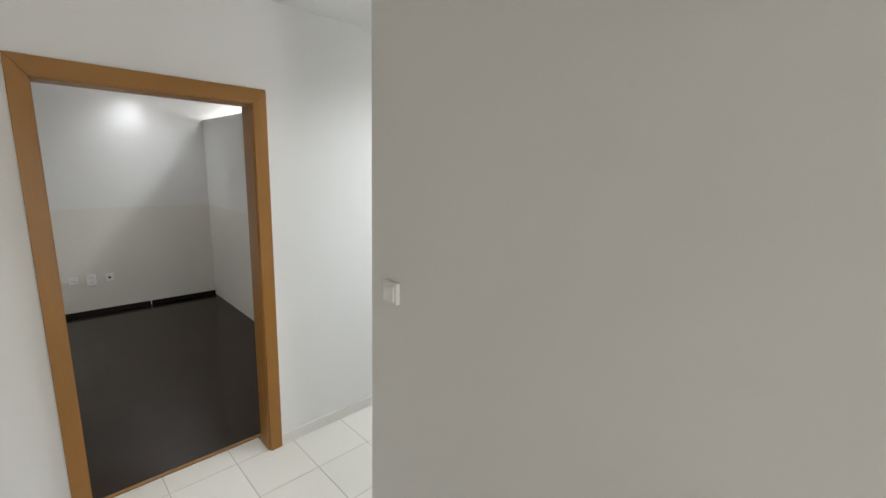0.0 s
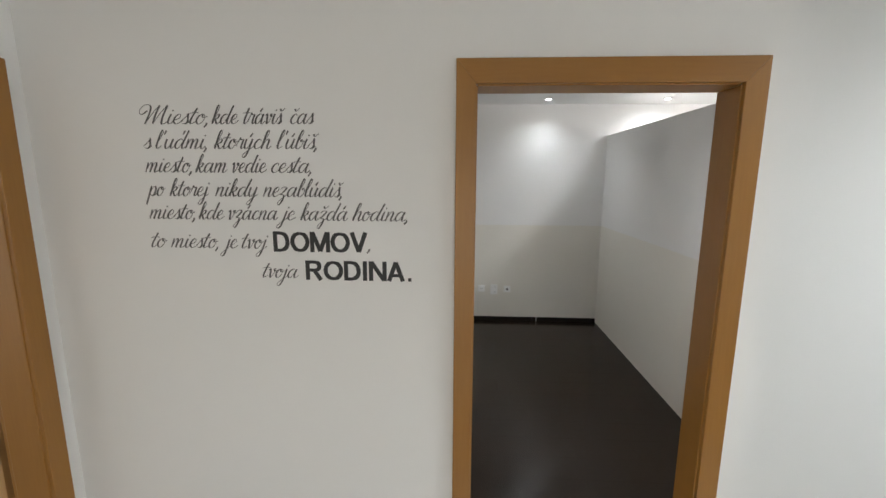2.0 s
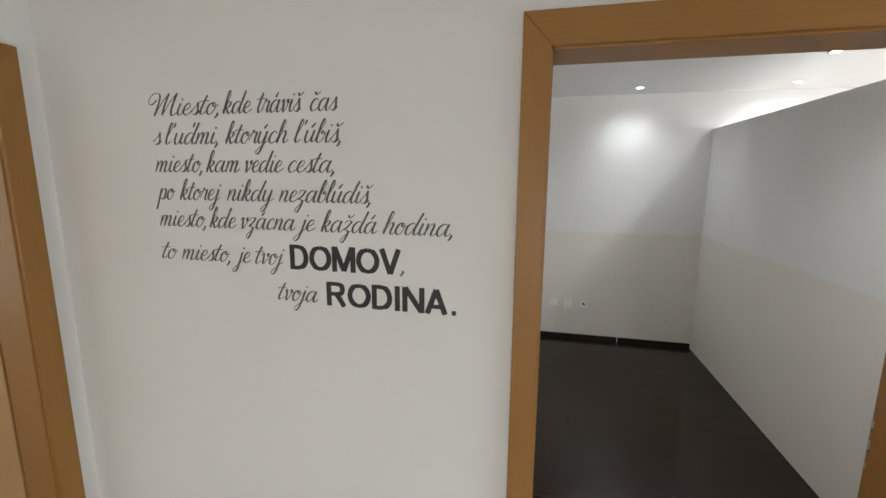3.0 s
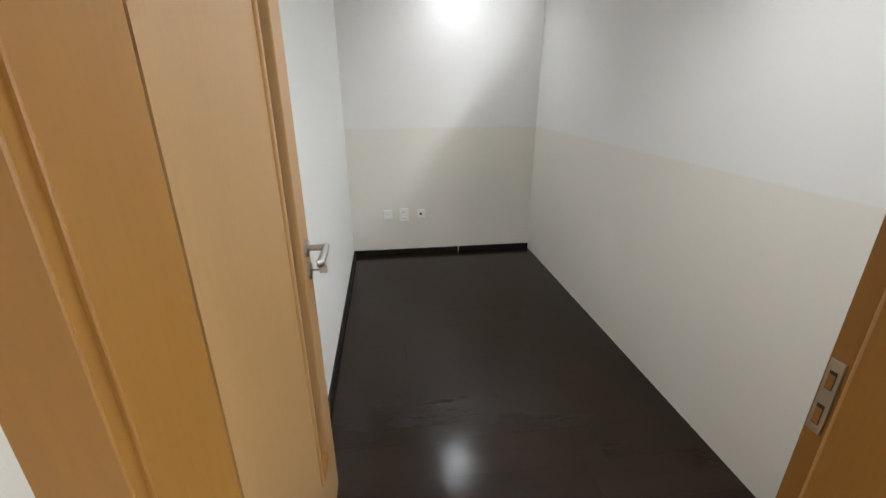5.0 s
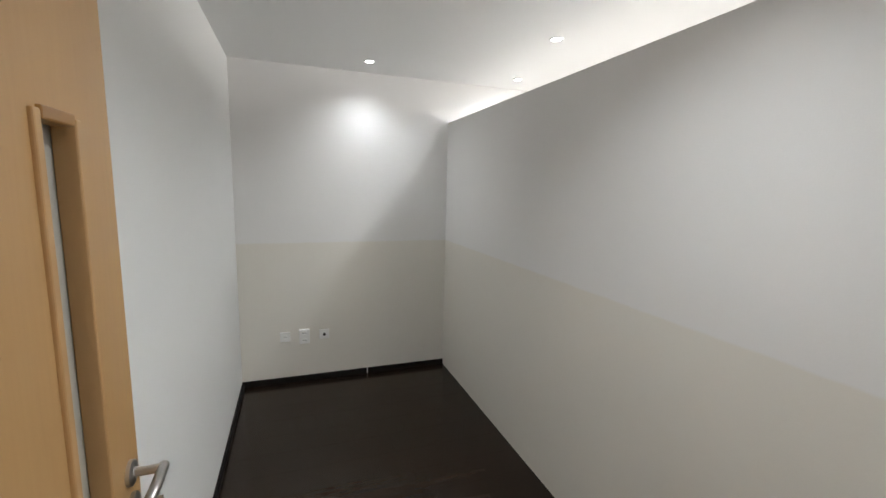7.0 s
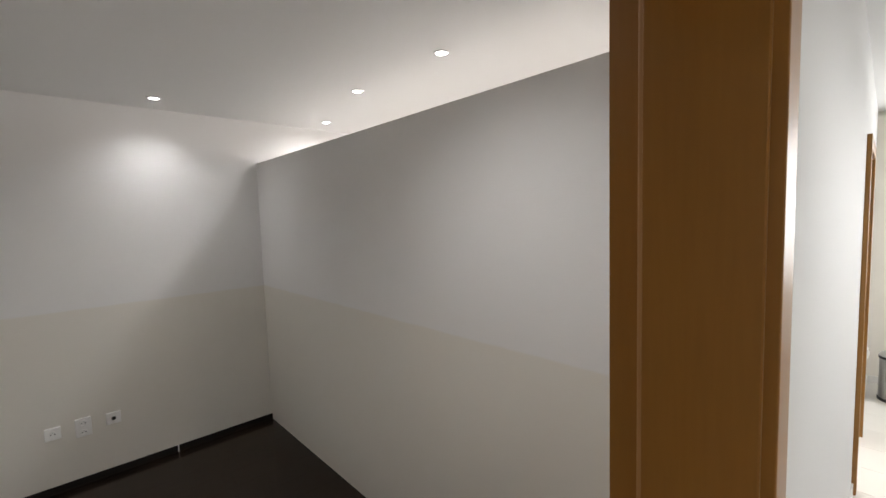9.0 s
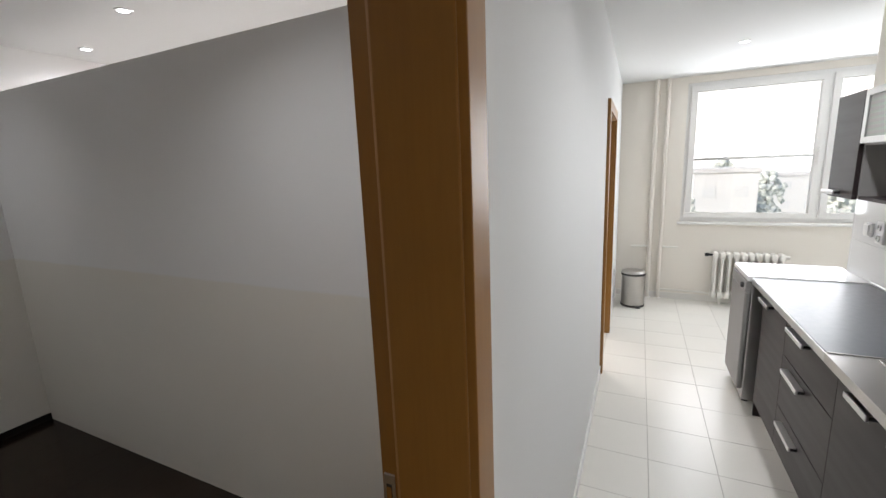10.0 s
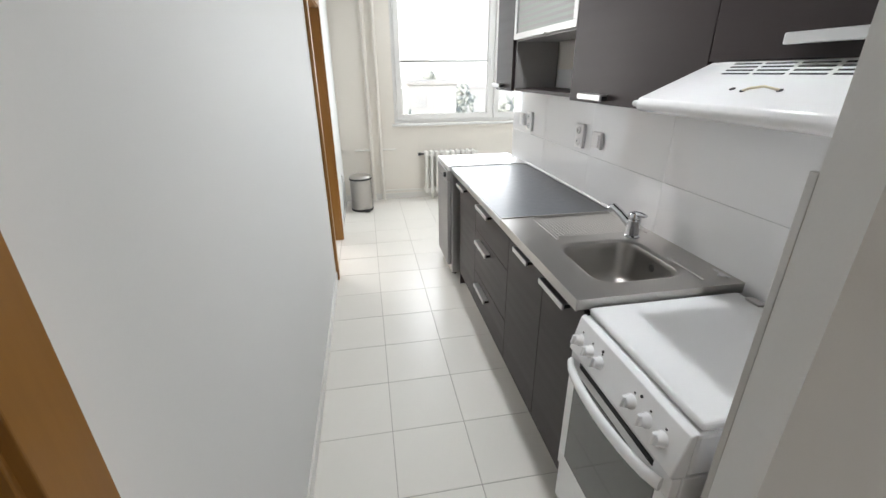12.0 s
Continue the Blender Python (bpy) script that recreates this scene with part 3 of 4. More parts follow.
def lettered(parent, word, x0, x1, base, height, material, script=True):
    """One word on the wall from x0 to x1 on its base line, each letter a part."""
    def strokes_of(c):
        if not script:
            return CAPS[c][0], CAPS[c][1:]
        plain, mark = ACCENTED.get(c, (c, None))
        advance, strokes = SCRIPT[plain]
        if mark and plain == "l":
            advance += 0.28
        return advance, (*strokes, MARKS[mark]) if mark else strokes
    letters = letter_strokes(word, strokes_of, 0.22 if script else 0.0)
    every = [p.x for strokes in letters for s in strokes for p in s]
    edge = 0.0 if script else 0.0072
    lo, k = min(every), (x1 - x0 - 2 * edge) / (max(every) - min(every))
    for strokes in letters:
        bm = bmesh.new()
        for j, s in enumerate(strokes):
            pts = [Vector((x0 + edge + (p.x - lo) * k, base + p.y * height)) for p in s]
            widths = []
            for i in range(len(pts)):
                d = (pts[min(i + 1, len(pts) - 1)] - pts[max(i - 1, 0)]).normalized()
                # a broad pen presses on the way down and lifts on the way up
                widths.append((0.0020 + 0.0040 * max(0.0, -d.y) ** 1.3 if d.y < 0 else 0.0020) if script else (0.0146 if abs(d.y) > 0.4 else 0.0112))
            if script and len(s) < 3:
                widths = [0.0052, 0.0034]
            ribbon(bm, pts, widths, 0.0007 + 0.00012 * j)
        bmesh.ops.recalc_face_normals(bm, faces=bm.faces[:])
        part("letter", bm, material, parent)


quote = thing("wall_lettering", (-0.68, 0, 1.33), "dark grey vinyl quotation lettered on the white wall", "wall decal")
for base, words in ((1.857, (("Miesto,", -1.122, -0.889), ("kde", -0.877, -0.785), ("tráviš", -0.767, -0.626), ("čas", -0.609, -0.533))),
                    (1.777, (("s", -1.121, -1.092), ("ľuďmi,", -1.080, -0.902), ("ktorých", -0.876, -0.680), ("ľúbiš,", -0.663, -0.517))),
                    (1.699, (("miesto,", -1.123, -0.959), ("kam", -0.947, -0.836), ("vedie", -0.818, -0.700), ("cesta,", -0.683, -0.552))),
                    (1.619, (("po", -1.133, -1.060), ("ktorej", -1.046, -0.904), ("nikdy", -0.885, -0.735), ("nezablúdiš,", -0.718, -0.439))),
                    (1.540, (("miesto,", -1.127, -0.963), ("kde", -0.951, -0.860), ("vzácna", -0.844, -0.672), ("je", -0.680, -0.610), ("každá", -0.594, -0.430), ("hodina,", -0.415, -0.231))),
                    (1.440, (("to", -1.130, -1.072), ("miesto,", -1.060, -0.889), ("je", -0.885, -0.820), ("tvoj", -0.805, -0.712), (",", -0.368, -0.360))),
                    (1.338, (("tvoja", -0.737, -0.612),))):
    for word, x0, x1 in words:
        lettered(quote, word, x0, x1, base, 0.0315, INK_THIN)
lettered(quote, "DOMOV", -0.694, -0.365, 1.430, 0.0705, INK, False)
lettered(quote, "RODINA", -0.585, -0.238, 1.332, 0.0685, INK, False)
part("full_stop", box(-0.2275, -0.2160, -0.0009, -0.0002, 1.332, 1.344), INK, quote)


def lever(parent, m, s, label="brushed steel lever handle"):
    """Lever on a round rose with a key rose below; local -y out of the leaf, the grip along s times local x."""
    def go(bm):
        bm.transform(m)
        return bm
    h = part("handle", go(join(turned([(0.026, 0), (0.026, -0.007), (0.023, -0.009), (0.011, -0.0095), (0.010, -0.012)], (0, 0, 0), "Y", 24), tube([(0, 0.0, 0), (0, -0.055, 0)], 0.0095))), STEEL, parent, label, local=True, smooth=True)
    part("grip", go(tube([(-0.008 * s, -0.058, 0.0), (0.004 * s, -0.059, 0.0), (0.06 * s, -0.060, -0.002), (0.115 * s, -0.058, -0.005), (0.118 * s, -0.048, -0.005)], 0.0105)), STEEL, h, local=True, smooth=True)
    k = part("key_rose", go(turned([(0.026, 0), (0.026, -0.007), (0.023, -0.009), (0.008, -0.0092)], (0, 0, -0.072), "Y", 24)), STEEL, parent, "round steel key rose", local=True, smooth=True)
    part("key", go(join(tube([(0, -0.006, -0.072), (0, -0.034, -0.072)], 0.003, 8), box(-0.0015, 0.0015, -0.056, -0.033, -0.083, -0.061, 0.001))), STEEL, k, "small key in the lock", local=True)
    return h


def door_leaf(name, m, label, slot=True, w=0.79, h=1.97):
    """A veneered leaf; local x from the hinge to the lock edge, local y its thickness from 0 to 0.04."""
    d = thing(name, label=label, category="door", m=m)
    if slot:
        gx0, gx1, gz0, gz1 = 0.490, 0.618, 0.30, 1.70
        part("leaf", boxes([(0, gx0, 0, 0.04, 0.008, h), (gx1, w, 0, 0.04, 0.008, h), (gx0, gx1, 0, 0.04, 0.008, gz0), (gx0, gx1, 0, 0.04, gz1, h)]), LEAF, d, local=True)
        part("edge_band", box(w, w + 0.002, 0.002, 0.038, 0.01, h - 0.002), LEAF, d, local=True)
        for y0, y1 in ((-0.007, 0.028), (0.036, 0.047)):
            for a, b, c, e in ((gx0 - 0.006, gx0 + 0.014, gz0, gz1), (gx1 - 0.014, gx1 + 0.006, gz0, gz1)):
                part("glazing_bead", box(a, b, y0, y1, c, e, 0.003), LEAF, d, local=True)
            for c, e in ((gz0 - 0.006, gz0 + 0.014), (gz1 - 0.014, gz1 + 0.006)):
                part("glazing_bead", box(gx0 + 0.0145, gx1 - 0.0145, y0, y1, c, e, 0.003), OAK_H, d, local=True)
        part("glass", box(gx0 + 0.002, gx1 - 0.002, 0.0285, 0.0355, gz0 + 0.002, gz1 - 0.002), FROST, d, "narrow frosted glass strip", local=True)
    else:
        part("leaf", box(0, w, 0, 0.04, 0.008, h, 0.002), LEAF, d, local=True)
    return d


leaf = door_leaf("room_door", pose(-0.055, 0.235, 0, 0, 0, 90.6), "open light beech door with a narrow glass strip", True, 0.755)
# local -y looks towards +x, the side that the eye passes
lever(leaf, pose(0.703, 0.0, 1.018), -1)
lever(leaf, pose(0.703, 0.04, 1.018, 0, 0, 180), 1)
for z in (0.25, 1.72):
    part("hinge", turned([(0.008, -0.045), (0.008, 0.045), (0.005, 0.05)], (0.004, -0.004, z), sides=12), STEEL, leaf, local=True, smooth=True)
part("latch", box(0.7572, 0.761, 0.012, 0.028, 0.985, 1.015, 0.001), STEEL, leaf, local=True)
part("lock_plate", box(0.7571, 0.759, 0.010, 0.030, 0.90, 1.10), STEEL, leaf, local=True)

hall_leaf = door_leaf("hall_door", pose(-1.742, -0.045, 0, 0, 0, 180), "light beech hall door standing wide open", False, 0.79)
lever(hall_leaf, pose(0.735, 0.04, 1.018, 0, 0, 180), 1)

# ---- small room ----
plate_switch("socket", pose(0.173, BACK, 0.392), "white wall socket above the dark skirting", "wall socket", "socket", 0.078, 0.078)
plate_switch("socket", pose(0.32, BACK, 0.383), "tall white double wall socket above the dark skirting", "wall socket", "double", 0.082, 0.12)
plate_switch("antenna_socket", pose(0.475, BACK, 0.390), "white antenna wall socket above the dark skirting", "wall socket", "small", 0.078, 0.078)

# ---- kitchen: tiles, cabinets, appliances ----
single("tile_skirting", boxes([(0.876, 3.514, -0.010, -0.0005, 0.0, 0.070)], 0.002), SKIRT, "pale ceramic skirting along the wall", "skirting", "structure")
single("tile_skirting", boxes([(4.461, EAST - 0.011, -0.010, -0.0005, 0.0, 0.070)], 0.002), SKIRT, "pale ceramic skirting along the wall", "skirting", "structure")
single("tile_skirting", boxes([(EAST - 0.010, EAST - 0.0005, -2.69, -0.0115, 0.0, 0.070)], 0.002), SKIRT, "pale ceramic skirting under the window", "skirting", "structure")
single("tile_skirting", boxes([(-1.51, -0.070, -0.010, -0.0005, 0.0, 0.070)], 0.002), SKIRT, "pale ceramic skirting under the lettering", "skirting", "structure")

splash = thing("backsplash", (2.4, SPLASH, 0.75), "glossy white wall tiles over the worktop", "wall tiles", kind="structure")
part("wall_grout", boxes([(1.013, 3.78, SPLASH, SPLASH + 0.005, 0.74, 1.40)]), WGROUT, splash)
shared_t = {}
for row, (za, zb) in enumerate(((0.765, 1.0785), (1.0805, 1.3785), (1.3805, 1.50))):
    x = 1.357 - 0.6
    while x < 3.78:
        a, b = max(x, 1.013) + 0.0008, min(x + 0.6, 3.78) - 0.0008
        if b - a > 0.02:
            key = (round(b - a, 3), row)
            if key not in shared_t:
                shared_t[key] = mesh_of("wall_tile", box(-(b - a) / 2, (b - a) / 2, 0, 0.009, 0, zb - za, 0.0006, 1), WTILE)
            ob = new("wall_tile", shared_t[key])
            ob.parent = splash
            ob.location = Vector(((a + b) / 2, SPLASH, za)) - Vector((2.4, SPLASH, 0.75))
        x += 0.6
stubtile = thing("stub_tiles", (STUB_IN, -1.25, 0), "white wall tiles with grey metal edge beside the cooker", "wall tiles", kind="structure")
for za, zb in ((0.02, 0.42), (0.422, 0.72), (0.722, 1.0265), (1.0285, 1.345)):
    part("wall_tile", box(STUB_IN + 0.001, STUB_IN + 0.010, SPLASH + 0.001, -0.9385, za, zb, 0.001, 1), WTILE, stubtile)
part("edge_trim", box(STUB_IN - 0.001, STUB_IN + 0.014, -0.938, -0.929, 0.0, 1.360, 0.002), STEEL, stubtile, "grey metal edge strip")


def bar_handle(parent, x0, x1, z, y):
    """A satin bar handle on two dark posts; front of the door at y."""
    h = part("handle", join(box(x0, x1, y + 0.026, y + 0.036, z - 0.011, z + 0.011, 0.003), box(x0 + 0.004, x1 - 0.004, y + 0.004, y + 0.028, z + 0.006, z + 0.0105, 0.001)), ALU, parent, "satin aluminium bar handle")
    for x in (x0 + 0.012, x1 - 0.012):
        part("post", box(x - 0.006, x + 0.006, y + 0.0003, y + 0.0255, z - 0.009, z + 0.0055, 0.001), BLACK, h)
    return h


def base_unit(x0, x1, fronts, label, handles, inner=TOP_Z - 0.0405):
    """A base cabinet: carcass, plinth and fronts as (x0, x1, z0, z1)."""
    u = thing("base_cabinet", ((x0 + x1) / 2, -1.2, 0), label, "cabinet", "kitchen base cabinets")
    part("body", box(x0 + 0.001, x1 - 0.001, SPLASH + 0.012, FRONT - 0.0195, 0.10, inner, 0.001), CARCASS, u)
    part("plinth", box(x0 + 0.001, x1 - 0.001, -1.005, -0.987, 0.004, 0.099, 0.001), CAB, u)
    part("plinth_seal", box(x0 + 0.001, x1 - 0.001, -0.9865, -0.981, 0.0005, 0.012, 0.001), PLASTIC, u, "pale plastic sealing strip")
    for (a, b, c, d), hd in zip(fronts, handles):
        f = part("drawer_front" if d - c < 0.4 else "door", box(a + 0.0015, b - 0.0015, FRONT - 0.019, FRONT, c + 0.0015, d - 0.0015, 0.0015), CAB, u, "dark brown laminate front")
        bar_handle(f, *hd, FRONT)
    return u


D_TOP = TOP_Z - 0.045
base_unit(1.500, 1.810, [(1.500, 1.810, 0.105, D_TOP)], "dark brown base cabinet under the sink basin", [(1.580, 1.778, 0.790)], 0.66)
base_unit(1.810, 2.210, [(1.810, 2.210, 0.105, D_TOP)], "dark brown base cabinet under the draining board", [(1.905, 2.068, 0.795)], 0.66)
base_unit(2.210, 2.830, [(2.210, 2.830, 0.105, 0.335), (2.210, 2.830, 0.335, 0.615), (2.210, 2.830, 0.615, D_TOP)], "dark brown cabinet with three drawers", [(2.49, 2.72, 0.285), (2.49, 2.72, 0.570), (2.49, 2.72, 0.787)])
base_unit(2.830, 3.270, [(2.830, 3.270, 0.105, D_TOP)], "narrow dark brown base cabinet near the window", [(3.05, 3.24, 0.785)])

worktop = thing("worktop", (2.84, -1.2, TOP_Z), "smooth dark slate worktop with pale reflections", "worktop")
part("slab", box(2.258, 3.425, SPLASH + 0.010, -0.900, TOP_Z - 0.039, TOP_Z, 0.003), WORKTOP, worktop)
part("edge_strip", box(2.258, 3.425, -0.8998, -0.895, TOP_Z - 0.039, TOP_Z - 0.001, 0.002), ALU, worktop, "thin pale metal front edge")
part("wall_profile", box(2.258, 3.425, SPLASH + 0.0105, SPLASH + 0.022, TOP_Z + 0.0005, TOP_Z + 0.014, 0.004), ALU, worktop, "narrow wall sealing profile")

# stainless sink top with basin
sink = thing("sink", (1.87, -1.19, TOP_Z), "stainless steel sink top with basin and ribbed drainer", "sink")
outer = (1.492, 2.250, SPLASH + 0.010, -0.896)


def sink_plate():
    bm = bmesh.new()
    cx, cy, hx, hy = 1.742, -1.172, 0.160, 0.156
    ring = round_rect(cx, cy, hx, hy, 0.07)
    far = []
    for x, y in ring:
        dx, dy = x - cx, y - cy
        k = min(((outer[1] if dx > 0 else outer[0]) - cx) / dx if abs(dx) > 1e-6 else 1e9, ((outer[3] if dy > 0 else outer[2]) - cy) / dy if abs(dy) > 1e-6 else 1e9)
        far.append((cx + dx * k, cy + dy * k))
    for c in ((outer[0], outer[2]), (outer[1], outer[2]), (outer[0], outer[3]), (outer[1], outer[3])):
        i = min(range(len(far)), key=lambda q: (far[q][0] - c[0]) ** 2 + (far[q][1] - c[1]) ** 2)
        far[i] = c
    n = len(ring)
    z = TOP_Z + 0.002

    def loop(pts, h):
        return [bm.verts.new((x, y, h)) for x, y in pts]

    def scaled(k, r, drop):
        return loop(round_rect(cx, cy, hx * k, hy * k, r), z - drop)
    loops = [loop([(x, y) for x, y in far], z - 0.035), loop(far, z), loop(round_rect(cx, cy, hx + 0.017, hy + 0.017, 0.087), z), loop(round_rect(cx, cy, hx + 0.012, hy + 0.012, 0.082), z), scaled(1.0, 0.07, 0.006), scaled(0.985, 0.068, 0.012), scaled(0.97, 0.068, 0.03), scaled(0.93, 0.065, 0.13),
             scaled(0.90, 0.06, 0.150), scaled(0.84, 0.055, 0.162), scaled(0.75, 0.05, 0.166), scaled(0.20, 0.02, 0.170)]
    for u, w in zip(loops, loops[1:]):
        for i in range(n):
            bm.faces.new((u[i], u[(i + 1) % n], w[(i + 1) % n], w[i]))
    bm.faces.new(loops[-1])
    bmesh.ops.recalc_face_normals(bm, faces=bm.faces)
    return bm


part("sink_top", sink_plate(), STEEL, sink, smooth=True)
part("front_rim", box(outer[0], outer[1], -0.8958, -0.892, TOP_Z - 0.036, TOP_Z + 0.003, 0.001), STEEL, sink)
part("rim", boxes([(1.955, 2.235, -1.045, -1.037, TOP_Z + 0.002, TOP_Z + 0.006), (1.955, 2.235, -1.438, -1.430, TOP_Z + 0.002, TOP_Z + 0.006), (2.227, 2.235, -1.43, -1.045, TOP_Z + 0.002, TOP_Z + 0.006)], 0.0015), STEEL, sink)
part("joint_strip", box(2.246, 2.256, SPLASH + 0.012, -0.898, TOP_Z + 0.0005, TOP_Z + 0.006, 0.002), STEEL, sink)
for i in range(24):
    y = -1.412 + i * 0.0154
    part("drainer_rib", box(1.985, 2.215, y - 0.0035, y + 0.0035, TOP_Z - 0.001, TOP_Z + 0.0030, 0.0015), STEEL, sink)
part("ridge", tube([(1.535, -1.353, TOP_Z + 0.002), (1.62, -1.356, TOP_Z + 0.003), (1.705, -1.353, TOP_Z + 0.002)], 0.0045, 10), STEEL, sink, smooth=True)
part("drain", turned([(0.034, 0), (0.034, 0.004), (0.026, 0.004), (0.022, 0.001), (0.004, 0.001)], (1.742, -1.172, TOP_Z - 0.167)), CHROME, sink, "round chrome drain", smooth=True)
part("overflow", turned([(0.014, 0), (0.014, 0.003), (0.008, 0.003)], (1.742, -1.322, TOP_Z - 0.05), "Y", 16), CHROME, sink, smooth=True)
part("tap_hole_cover", box(1.53, 1.60, -1.448, -1.438, TOP_Z + 0.0015, TOP_Z + 0.005, 0.002), ALU, sink)
part("tap_hole_cover", turned([(0.012, 0), (0.012, 0.004), (0.008, 0.005)], (1.55, -1.43, TOP_Z + 0.0015), sides=16), ALU, sink, smooth=True)

tx, ty = 1.930, -1.350
tap = thing("kitchen_tap", (tx, ty, TOP_Z), "chrome single lever mixer tap on the sink", "tap")
part("body", turned([(0.029, 0.002), (0.029, 0.008), (0.025, 0.012), (0.0245, 0.066), (0.026, 0.072), (0.024, 0.078)], (tx, ty, TOP_Z)), CHROME, tap, smooth=True)
part("spout", tube([(tx, ty, TOP_Z + 0.036), (tx + 0.030, ty + 0.012, TOP_Z + 0.060), (tx + 0.066, ty + 0.026, TOP_Z + 0.086), (tx + 0.098, ty + 0.038, TOP_Z + 0.102), (tx + 0.112, ty + 0.043, TOP_Z + 0.094), (tx + 0.114, ty + 0.044, TOP_Z + 0.080)], [0.018, 0.017, 0.0155, 0.0155, 0.0145, 0.013]), CHROME, tap, smooth=True)
part("lever", join(turned([(0.0245, 0.079), (0.0255, 0.092), (0.021, 0.104), (0.010, 0.109), (0.002, 0.110)], (tx, ty, TOP_Z)), tube([(tx - 0.002, ty, TOP_Z + 0.098), (tx - 0.030, ty - 0.004, TOP_Z + 0.104), (tx - 0.056, ty - 0.007, TOP_Z + 0.106)], [0.014, 0.011, 0.007])), CHROME, tap, smooth=True)

# dishwasher-size appliance at the end of the row
app = thing("small_appliance", (3.64, -1.18, 0), "grey freestanding appliance with a pale worn top", "appliance")
part("body", box(3.432, 3.845, SPLASH + 0.012, -0.90, 0.02, 0.835, 0.006), ALU, app)
part("top", box(3.428, 3.850, SPLASH + 0.0105, -0.872, 0.836, 0.872, 0.008), ENAMEL, app, "pale top plate")
part("door", box(3.436, 3.842, -0.899, -0.866, 0.09, 0.76, 0.008), CARCASS, app, "grey door panel")
part("control_panel", box(3.436, 3.842, -0.899, -0.866, 0.765, 0.832, 0.006), CARCASS, app)
part("knob", turned([(0.018, 0), (0.018, 0.014), (0.014, 0.017)], (3.49, -0.866, 0.80), "Y", 18), BLACK, app, smooth=True).rotation_euler = (0, 0, 0)
for x in (3.47, 3.81):
    part("foot", turned([(0.02, 0), (0.02, 0.012), (0.014, 0.024)], (x, -0.93, 0), sides=14), BLACK, app)
single("filler_panel", box(3.275, 3.290, SPLASH + 0.012, -0.935, 0.0, TOP_Z - 0.0405, 0.001), CAB, "dark side panel closing the cabinet row", "panel")

# gas cooker
X0, X1, YF, YB, ZC = 1.022, 1.486, -0.905, -1.445, 0.845
stove = thing("cooker", (1.254, -1.19, 0), "white enamelled cooker with closed lid and glass oven door", "cooker")
part("body", box(X0, X1, YB, YF - 0.012, 0.03, 0.70, 0.004), ENAMEL, stove)
part("hob_rim", box(X0, X1, YB, YF - 0.020, 0.701, 0.818, 0.008), ENAMEL, stove)
part("lid", box(X0 + 0.003, X1 - 0.003, YB + 0.01, YF - 0.026, 0.822, ZC, 0.009, 3), ENAMEL, stove, "closed glossy white lid")
part("lid_hinge", box(X0 + 0.05, X0 + 0.10, YB + 0.002, YB + 0.03, 0.842, 0.852, 0.003), STEEL, stove)
part("lid_hinge", box(X1 - 0.10, X1 - 0.05, YB + 0.002, YB + 0.03, 0.842, 0.852, 0.003), STEEL, stove)
panel_out = [(YF - 0.019, 0.822), (YF - 0.004, 0.815), (YF + 0.022, 0.708), (YF + 0.012, 0.702), (YF - 0.019, 0.702)]
cpanel = part("control_panel", prism(panel_out, X0, X1, 0.003), ENAMEL, stove)
tilt = math.degrees(math.atan2(0.026, 0.107))
for i, f in enumerate((0.085, 0.205, 0.315, 0.635, 0.765, 0.880)):
    x = X1 - f * (X1 - X0)
    base = Matrix.Translation((x, YF + 0.0095, 0.758)) @ pose(0, 0, 0, tilt, 0, 0)
    bm = turned([(0.0185, 0), (0.0185, 0.005), (0.016, 0.008), (0.0145, 0.021), (0.013, 0.023)], (0, 0, 0), "Y", 22)
    bm.transform(base)
    kn = part("knob", bm, ENAMEL, cpanel, "white round knob", smooth=True)
    bm = box(-0.0042, 0.0042, 0.019, 0.031, -0.0145, 0.0145, 0.002)
    bm.transform(base)
    part("grip", bm, ENAMEL, kn)
    bm = box(-0.003, 0.003, 0.0006, 0.0018, 0.024, 0.0285)
    bm.transform(base)
    part("mark", bm, SLOT, cpanel)
for f in (0.315, 0.685):
    bm = turned([(0.004, 0), (0.004, 0.003)], (0, 0, 0), "Y", 10)
    bm.transform(Matrix.Translation((X1 - f * (X1 - X0), YF + 0.003, 0.793)) @ pose(0, 0, 0, tilt, 0, 0))
    part("indicator", bm, SLOT, cpanel)
oven = part("oven_door", boxes([(X0 + 0.002, X1 - 0.002, YF - 0.0115, YF + 0.012, 0.64, 0.698), (X0 + 0.002, X1 - 0.002, YF - 0.0115, YF + 0.012, 0.225, 0.285),
                                (X0 + 0.002, X0 + 0.040, YF - 0.0115, YF + 0.012, 0.285, 0.64), (X1 - 0.040, X1 - 0.002, YF - 0.0115, YF + 0.012, 0.285, 0.64)], 0.002), ENAMEL, stove, "white oven door frame")
part("oven_glass", box(X0 + 0.0405, X1 - 0.0405, YF - 0.008, YF + 0.0125, 0.2855, 0.6395, 0.001), OVENGLASS, oven, "dark oven window")
# flat dark strip stands in for the shaded gap behind the handle
part("gap_shade_strip", box(X0 + 0.06, X1 - 0.06, YF + 0.0121, YF + 0.0135, 0.672, 0.690), SLOT, oven)
hp = [(X0 + 0.02 + (X1 - X0 - 0.04) * i / 12, YF + 0.020 + 0.034 * math.sin(math.pi * i / 12) ** 0.6, 0.665) for i in range(13)]
grip_bar = tube(hp, 0.0115, 14)
for v in grip_bar.verts:
    v.co.z = 0.665 + (v.co.z - 0.665) * 1.6
part("oven_handle", grip_bar, ENAMEL, oven, "curved white bar handle", smooth=True)
part("drawer", box(X0 + 0.002, X1 - 0.002, YF - 0.0115, YF + 0.006, 0.06, 0.220, 0.004), ENAMEL, stove, "plain white drawer below the oven")
